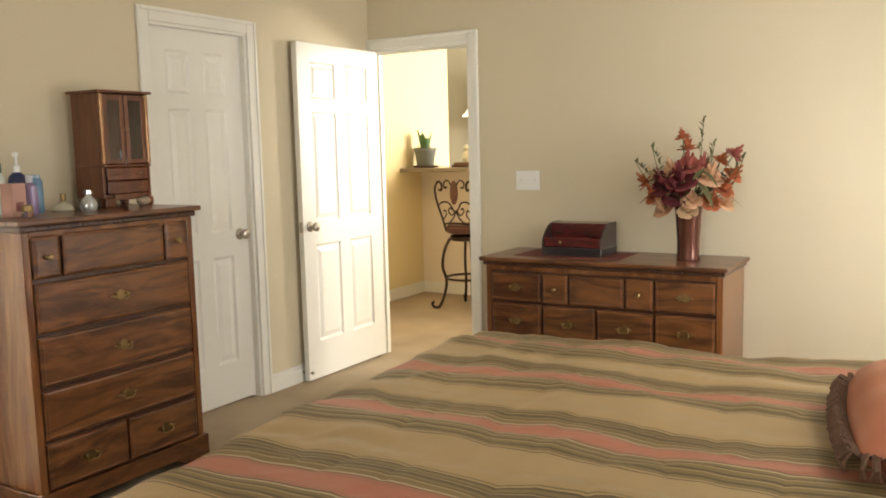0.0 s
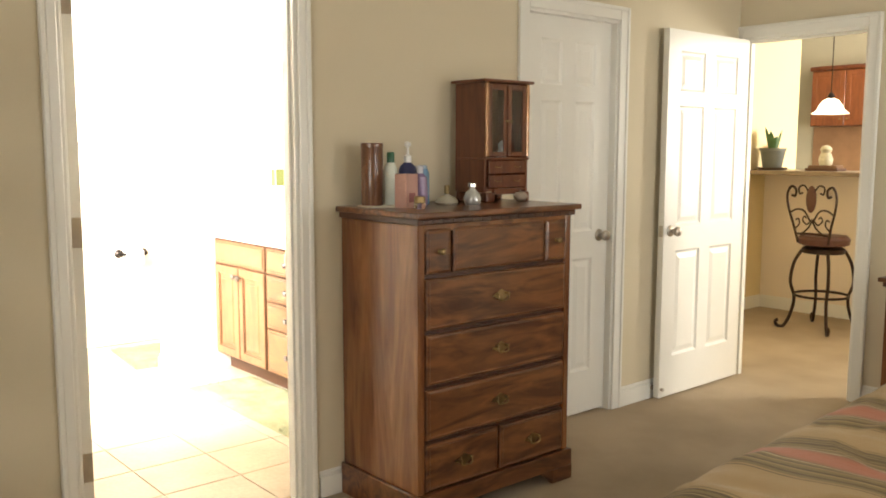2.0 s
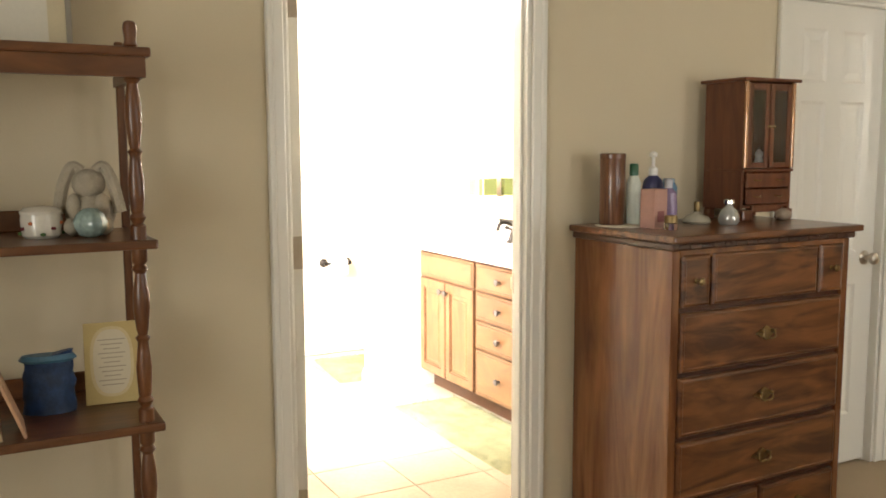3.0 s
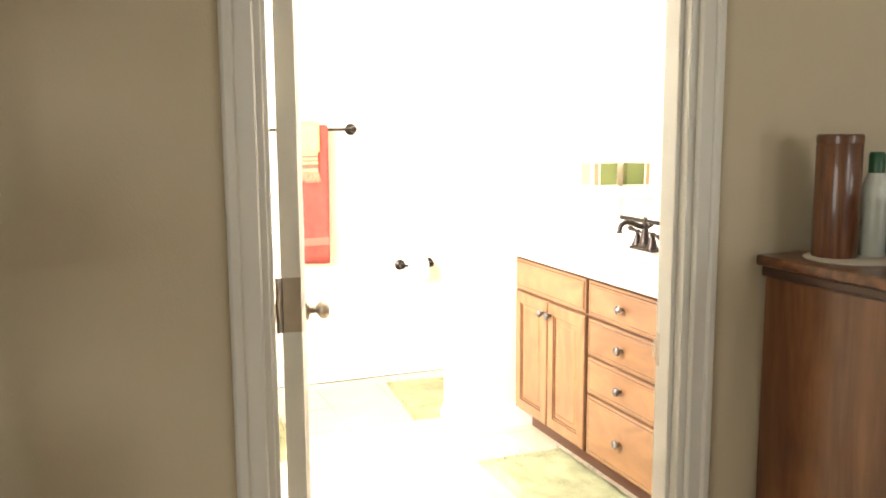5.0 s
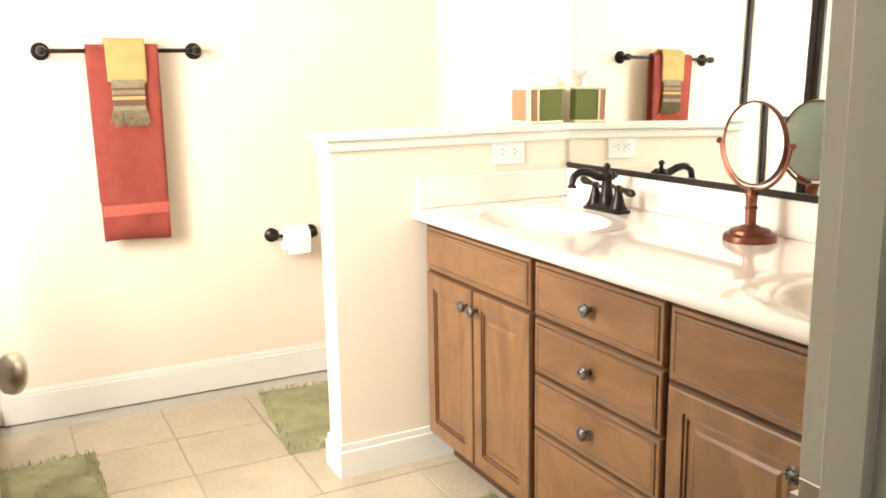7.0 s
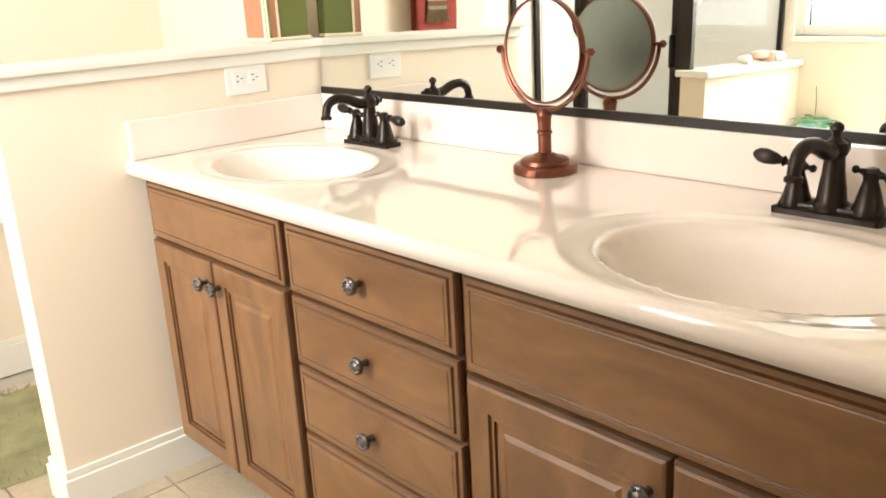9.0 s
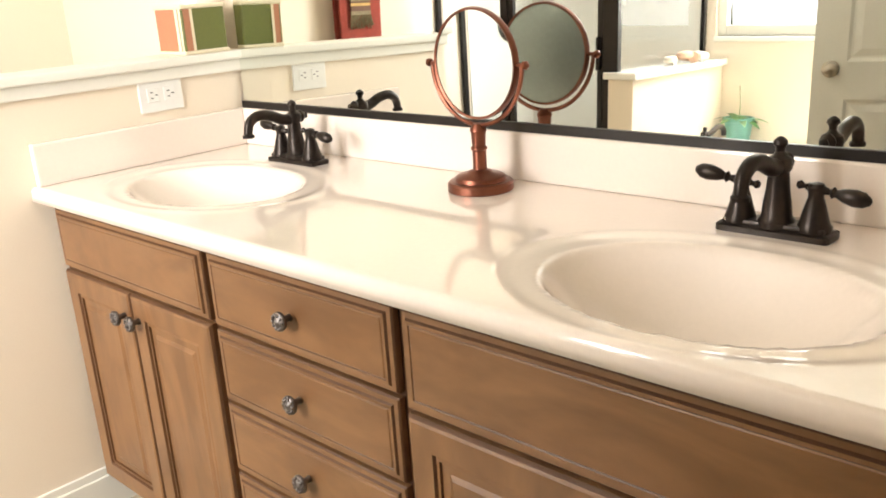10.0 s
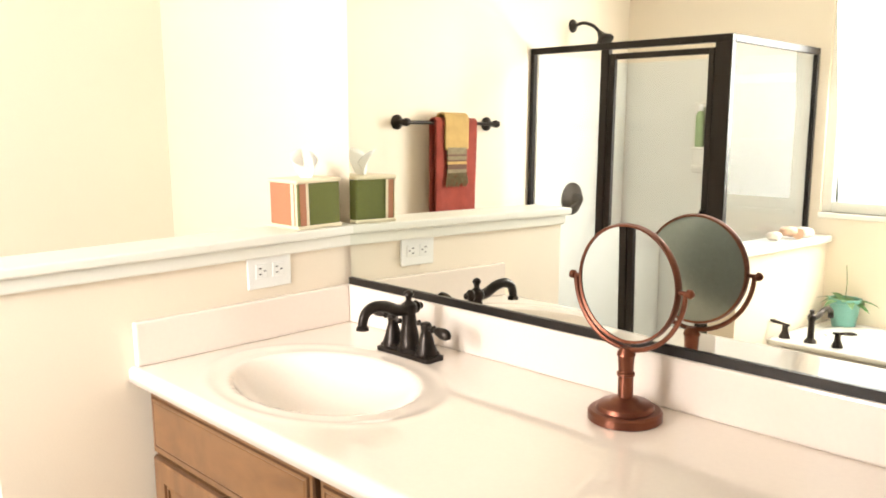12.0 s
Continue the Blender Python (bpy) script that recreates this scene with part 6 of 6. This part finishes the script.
bm = oval(bmesh.new(), 0.008, 0.048, 0.082, 0.098)
bm.transform(m_)
part("oval_border", bm, mat("pale_gold", (0.60, 0.50, 0.28), 0.5), fr, "pale gold oval border")
bm = oval(bmesh.new(), 0.0095, 0.041, 0.075, 0.098)
bm.transform(m_)
part("sheet", bm, mat("cream_paper", (0.60, 0.54, 0.40), 0.8, var=0.05), fr, "cream printed sheet")
bm = bmesh.new()
for i in range(11):
    q = 0.03 - 0.006 * (i % 3)
    box(bm, 0.0108, 0.0112, -q, q, 0.148 - i * 0.0105, 0.1503 - i * 0.0105)
bm.transform(m_)
tagged(part("text_lines", bm, mat("grey_ink", (0.34, 0.30, 0.24), 0.8), fr, "lines of small unreadable print"), kind="stuff")
bg = thing("gift_bag", 0.320, 0.819, LEVELS[1], "crumpled blue patterned pouch", "pouch", rz=-8)
bm = bmesh.new()
NB = 14
for j in range(NB + 1):
    v = j / NB
    for i in range(24):
        a = 2 * math.pi * i / 24
        wx, wy = 0.034 * (1 - 0.5 * v), 0.056 * (1 - 0.08 * v)
        bm.verts.new((wx * math.cos(a) + 0.006 * noise.noise((math.cos(a) * 3, math.sin(a) * 3, v * 5)), wy * math.sin(a) + 0.006 * noise.noise((a, v * 6, 3)), v * 0.13 + 0.012 * v * math.sin(a)))
bm.verts.ensure_lookup_table()
for j in range(NB):
    for i in range(24):
        bm.faces.new([bm.verts[q] for q in (j * 24 + i, j * 24 + (i + 1) % 24, (j + 1) * 24 + (i + 1) % 24, (j + 1) * 24 + i)])
bm.faces.new([bm.verts[i] for i in range(24)][::-1])
bm.faces.new([bm.verts[NB * 24 + i] for i in range(24)])
part("pouch", bm, mat("blue_print", (0.03, 0.085, 0.24), 0.45, var=0.5, scale=30, bump=0.4, bscale=120), bg, smooth=True)
part("collar", lathe(bmesh.new(), [(0.030, 0.115), (0.036, 0.122), (0.032, 0.132)], 24, Matrix.Diagonal((0.7, 1.7, 1, 1))), mat("light_blue_print", (0.10, 0.26, 0.42), 0.45, var=0.3, scale=30), bg, "lighter blue collar", True)
for i, (y, an, c, hh) in enumerate(((0.80, 14, (0.55, 0.40, 0.24), 0.20), (0.845, 20, (0.50, 0.30, 0.18), 0.15))):
    bk_ = thing("thin_book", 0.435, y - 0.086, LEVELS[1], "thin tan booklet leaning on the shelf", "book", "booklets leaning on the shelf")
    bm = boxes((-0.07, 0.07, -0.003, 0.003, 0, hh), bevel=0.0008)
    bm.transform(Matrix.Rotation(radians(an), 4, "X"))
    lo = min(v.co.z for v in bm.verts)
    bm.transform(Matrix.Translation((0, 0, -lo)))
    part("cover", bm, mat("tan_board", c, 0.7, var=0.12, scale=12), bk_)
ob = part("red_ball_ornament", ball(bmesh.new(), 0, 0, 0.035, 0.036, n=22), mat("red_print", (0.36, 0.03, 0.02), 0.4, var=0.5, scale=40), smooth=True)
ob.location = (0.455, 0.634, LEVELS[1])
tagged(ob, "shiny red ball ornament", "ornament")
turned("black_jar", 0.415, 0.934, LEVELS[0], [("jar", [(0.03, 0), (0.034, 0.005), (0.036, 0.10), (0.028, 0.115)], mat("black_glaze", (0.015, 0.015, 0.018), 0.3), ""), ("lid", [(0.03, 0.115), (0.03, 0.135), (0.02, 0.14)], mat("black_lid", (0.02, 0.02, 0.022), 0.4), "")], "small black lidded jar", "jar")
pf = thing("picture_frame", 0.225, 0.714, LEVELS[3], "pale print in a thin frame leaning on the top shelf", "picture frame")
m_ = Matrix.Rotation(radians(-8), 4, "Y")
for q in ((0, 0.014, -0.20, -0.188, 0, 0.30), (0, 0.014, 0.188, 0.20, 0, 0.30), (0, 0.014, -0.188, 0.188, 0, 0.012), (0, 0.014, -0.188, 0.188, 0.288, 0.30)):
    bm = boxes(q, bevel=0.001)
    bm.transform(m_)
    part("frame_bar", bm, mat("thin_grey_frame", (0.30, 0.27, 0.22), 0.4), pf)
bm = boxes((0.002, 0.008, -0.188, 0.188, 0.012, 0.288))
bm.transform(m_)
part("print", bm, mat("pale_print", (0.60, 0.53, 0.36), 0.6, var=0.08, scale=6), pf, "pale yellowish print")
bm = boxes((0.0082, 0.009, -0.06, 0.15, 0.0125, 0.25))
bm.transform(m_)
part("inner_sheet", bm, mat("white_sheet", (0.66, 0.63, 0.54), 0.6, var=0.06), pf, "whiter inner sheet")

# ---- hall and kitchen things ----
LZ = 1.185
sp = thing("snake_plant", -0.860, 7.380, LZ, "snake plant in a grey pot on the bar ledge", "plant")
part("saucer", lathe(bmesh.new(), [(0.10, 0), (0.115, 0.004), (0.12, 0.02), (0.10, 0.018), (0.001, 0.015)], 24), mat("brown_saucer", (0.10, 0.06, 0.04), 0.5), sp, smooth=True)
part("pot", lathe(bmesh.new(), [(0.07, 0.012), (0.075, 0.016), (0.098, 0.155), (0.106, 0.158), (0.106, 0.18), (0.096, 0.18), (0.09, 0.16), (0.001, 0.158)], 26), mat("slate_pot", (0.13, 0.14, 0.12), 0.5, var=0.15), sp, smooth=True)
rng = random.Random(3)
for i in range(9):
    a = i * 2.4
    bm = blade(bmesh.new(), (0.035 * math.cos(a), 0.035 * math.sin(a), 0.155), (0.22 * math.cos(a), 0.22 * math.sin(a), 1), rng.uniform(0.12, 0.22), 0.026, 0.0, 0.35)
    part("leaf", bm, LEAF, sp, smooth=True)
bh = thing("birdhouse", -0.940, 7.560, LZ, "small white and red wooden birdhouse", "birdhouse", rz=25)
part("body", boxes((-0.045, 0.045, -0.045, 0.045, 0, 0.14), bevel=0.002), mat("white_wood", (0.7, 0.62, 0.52), 0.7), bh)
bm = bmesh.new()
for s in (-1, 1):
    q = [bm.verts.new(p) for p in ((s * 0.065, -0.06, 0.125), (s * 0.065, 0.06, 0.125), (0, 0.06, 0.20), (0, -0.06, 0.20))]
    bm.faces.new(q)
part("roof", bm, mat("faded_red_roof", (0.45, 0.18, 0.14), 0.7), bh, "faded red roof").modifiers.new("thick", "SOLIDIFY").thickness = 0.008
for i, (w_, c) in enumerate(((0.13, (0.12, 0.06, 0.04)), (0.11, (0.20, 0.11, 0.06)))):
    b_ = thing("book", -0.430, 7.420, LZ + 0.022 * i, "brown book lying flat on the ledge", "book", "books on the bar ledge", rz=6 * i)
    part("cover", boxes((-w_, w_, -0.08, 0.08, 0, 0.022), bevel=0.003), mat("book_cloth", c, 0.7), b_)
turned("white_figurine", -0.430, 7.420, LZ + 0.044, [("figure", [(0.045, 0), (0.05, 0.01), (0.055, 0.05), (0.04, 0.09), (0.035, 0.10), (0.045, 0.125), (0.03, 0.15), (0.004, 0.158)], mat("cream_ceramic", (0.7, 0.66, 0.5), 0.3, var=0.25, scale=30), "")], "cream ceramic figurine on the books", "figurine")
for x in (-0.12, 0.01):
    turned("candle_holder", x, 7.48, LZ, [("glass", [(0.035, 0), (0.036, 0.004), (0.012, 0.012), (0.011, 0.06), (0.03, 0.075), (0.033, 0.24), (0.030, 0.24), (0.027, 0.08), (0.001, 0.078)], glass_mat("candle_glass", (0.97, 0.95, 0.9)), "")], "tall clear glass candle holder", "candle holder", "candle holders on the ledge")

# bar stool with scrolled iron back
bs = thing("bar_stool", -0.210, 7.000, 0, "wrought iron bar stool with a scrolled back", "bar stool", rz=-8)
SEAT = mat("brown_leather_seat", (0.12, 0.045, 0.03), 0.45, var=0.2, scale=20)
part("seat", lathe(bmesh.new(), [(0.17, 0.64), (0.20, 0.65), (0.205, 0.69), (0.18, 0.715), (0.001, 0.725)], 32), SEAT, bs, "brown leather cushion", True)
part("swivel_ring", lathe(bmesh.new(), [(0.16, 0.58), (0.17, 0.585), (0.17, 0.615), (0.12, 0.64)], 28), IRON, bs, smooth=True)
for sx in (-1, 1):
    for sy in (-1, 1):
        pts = curve_pts([(sx * 0.12, sy * 0.12, 0.60), (sx * 0.16, sy * 0.16, 0.50), (sx * 0.175, sy * 0.175, 0.36), (sx * 0.15, sy * 0.15, 0.24), (sx * 0.165, sy * 0.165, 0.12), (sx * 0.20, sy * 0.20, 0.02), (sx * 0.235, sy * 0.235, 0.014), (sx * 0.25, sy * 0.25, 0.045), (sx * 0.235, sy * 0.235, 0.062)], 5)
        part("leg", tube(bmesh.new(), pts, 0.013, 8), IRON, bs, "scroll-footed iron leg", True)
part("foot_ring", tube(bmesh.new(), [(0.215 * math.cos(2 * math.pi * i / 32), 0.215 * math.sin(2 * math.pi * i / 32), 0.26) for i in range(33)], 0.010, 8), IRON, bs, smooth=True)
yb = -0.17
for s in (-1, 1):
    part("back_upright", tube(bmesh.new(), curve_pts([(s * 0.14, yb + 0.02, 0.66), (s * 0.17, yb, 0.78), (s * 0.215, yb - 0.02, 0.92), (s * 0.225, yb - 0.03, 1.02), (s * 0.19, yb - 0.03, 1.08), (s * 0.145, yb - 0.03, 1.06), (s * 0.15, yb - 0.03, 1.01), (s * 0.18, yb - 0.03, 1.015)], 5), 0.010, 8), IRON, bs, smooth=True)
    part("scroll", tube(bmesh.new(), curve_pts([(s * 0.03, yb - 0.03, 1.05), (s * 0.07, yb - 0.03, 1.09), (s * 0.115, yb - 0.03, 1.075), (s * 0.11, yb - 0.03, 1.03), (s * 0.08, yb - 0.03, 1.035)], 5), 0.007, 7), IRON, bs, smooth=True)
    part("scroll", tube(bmesh.new(), curve_pts([(s * 0.01, yb - 0.01, 0.82), (s * 0.07, yb - 0.015, 0.90), (s * 0.14, yb - 0.02, 0.91), (s * 0.20, yb - 0.02, 0.88)], 5), 0.007, 7), IRON, bs, smooth=True)
    part("scroll", tube(bmesh.new(), curve_pts([(s * 0.005, yb, 0.84), (s * 0.05, yb, 0.80), (s * 0.09, yb, 0.83), (s * 0.075, yb, 0.86), (s * 0.055, yb, 0.845)], 5), 0.006, 7), IRON, bs, smooth=True)
    part("scroll", tube(bmesh.new(), curve_pts([(s * 0.16, yb, 0.76), (s * 0.12, yb, 0.80), (s * 0.13, yb, 0.84), (s * 0.155, yb, 0.83)], 5), 0.006, 7), IRON, bs, smooth=True)
    part("brace", tube(bmesh.new(), curve_pts([(s * 0.11, yb + 0.01, 0.72), (s * 0.04, yb, 0.77), (0.0, yb, 0.83)], 5), 0.007, 7), IRON, bs, smooth=True)
part("medallion", ball(bmesh.new(), 0, yb - 0.03, 0.99, 0.048, 0.012, 0.10, 20), SEAT, bs, "oval brown leather medallion", True)
part("back_rail", tube(bmesh.new(), curve_pts([(-0.15, yb + 0.01, 0.725), (0, yb - 0.02, 0.735), (0.15, yb + 0.01, 0.725)], 6), 0.008, 7), IRON, bs, smooth=True)

bs.scale = (0.9, 0.9, 1)
pd = thing("pendant_light", -1.010, 8.660, 2.75, "lit white glass bell pendant lamp", "pendant lamp")
part("cord", tube(bmesh.new(), [(0, 0, 0), (0, 0, -0.90)], 0.005, 6), BRONZE, pd)
part("fitter", lathe(bmesh.new(), [(0.03, -0.93), (0.035, -0.91), (0.02, -0.88), (0.008, -0.87)], 16), BRONZE, pd, smooth=True)
part("shade", lathe(bmesh.new(), [(0.035, -0.925), (0.07, -0.945), (0.10, -0.985), (0.12, -1.03), (0.165, -1.065), (0.16, -1.068), (0.115, -1.035), (0.03, -0.94)], 32, cap=False), glow_mat("lit_opal_glass", (1.0, 0.86, 0.62), 2.6), pd, "glowing opal glass shade", True)


def wall_cabinet(x, y, z, w_, h_, label):
    """A kitchen wall unit with two panelled doors facing -y."""
    th = thing("wall_cabinet", x, y, z, label, "cabinet", "kitchen wall cabinets")
    part("body", boxes((-w_ / 2, w_ / 2, -0.32, 0, 0, h_)), CHERRY, th)
    part("cornice", boxes((-w_ / 2 - 0.02, w_ / 2 + 0.02, -0.36, 0, h_, h_ + 0.05), bevel=0.01), CHERRY, th)
    for s in (-1, 1):
        x0_, x1_ = sorted((s * 0.004, s * (w_ / 2 - 0.006)))
        bm = boxes((x0_, x1_, -0.338, -0.3205, 0.01, h_ - 0.01))
        panel_face(bm, x0_, x1_, 0.01, h_ - 0.01, -0.338, -1, ((0, 0.0), (0.004, 0.004), (0.055, 0.004), (0.06, -0.004), (0.075, 0.002)))
        dd = part("door", bm, KITCHEN, th)
        part("knob", lathe(bmesh.new(), [(0.005, 0), (0.005, 0.01), (0.012, 0.016), (0.006, 0.022)], 12, Matrix.Translation((s * 0.04, -0.342, 0.08)) @ Matrix.Rotation(radians(90), 4, "X")), BRASS, dd)
    return th


KITCHEN = mat("kitchen_cherry", (0.25, 0.085, 0.03), 0.35, var=0.15, scale=10, coat=0.2, grain=("z", 6, (0.18, 0.055, 0.02)))
for i in range(3):
    wall_cabinet(-1.79 + 0.82 * i, 10.96, 1.62, 0.80, 0.64, "reddish brown kitchen wall cabinet with panelled doors")
structure("kitchen_backsplash", boxes((-2.3, 1.0, 10.945, 10.96, 0.95, 1.62)), mat("warm_tile", (0.38, 0.22, 0.12), 0.35, var=0.2, scale=8), "warm brown kitchen wall panel", "wall")
kb = thing("kitchen_counter", -0.530, 10.610, 0, "brown kitchen base cabinet run with a pale top", "kitchen counter")
part("base", boxes((-1.7, 1.6, -0.25, 0.33, 0.0, 0.88)), KITCHEN, kb)
part("worktop", boxes((-1.72, 1.62, -0.29, 0.33, 0.88, 0.92), bevel=0.006), mat("pale_worktop", (0.5, 0.44, 0.36), 0.3), kb)
rl = thing("recessed_light", -0.950, 9.360, 2.75, "lit recessed ceiling light", "ceiling light")
part("ring", lathe(bmesh.new(), [(0.075, 0), (0.095, -0.003), (0.09, -0.008), (0.075, -0.006)], 28, cap=False), WHITE, rl)
part("lens", lathe(bmesh.new(), [(0.075, -0.003), (0.001, -0.004)], 28, cap=False), glow_mat("lamp_lens", (1.0, 0.9, 0.7), 6.0), rl)

# ---- floor tiles, last ----
flr = bpy.data.objects["floor_bath"]
ts, gap, nxt, nyt = 0.33, 0.005, 10, 10
bm = boxes((gap / 2, ts - gap / 2, gap / 2, ts - gap / 2, -0.0055, 0.0), bevel=0.0018)
tile_me = bpy.data.meshes.new("tile")
bmesh.ops.recalc_face_normals(bm, faces=bm.faces)
bm.to_mesh(tile_me)
bm.free()
tile_me.materials.append(TILE)
rng = random.Random(12)
for i in range(10):
    for j in range(10):
        x, y = XB - 0.002 - ts * (i + 1), YM - ts * (j + 1)
        if y < BS - 0.15 or x < XF - 0.1:
            continue
        ob = new("tile", tile_me)
        ob.parent = flr
        ob.location = (x, y, rng.uniform(-0.0006, 0.0))
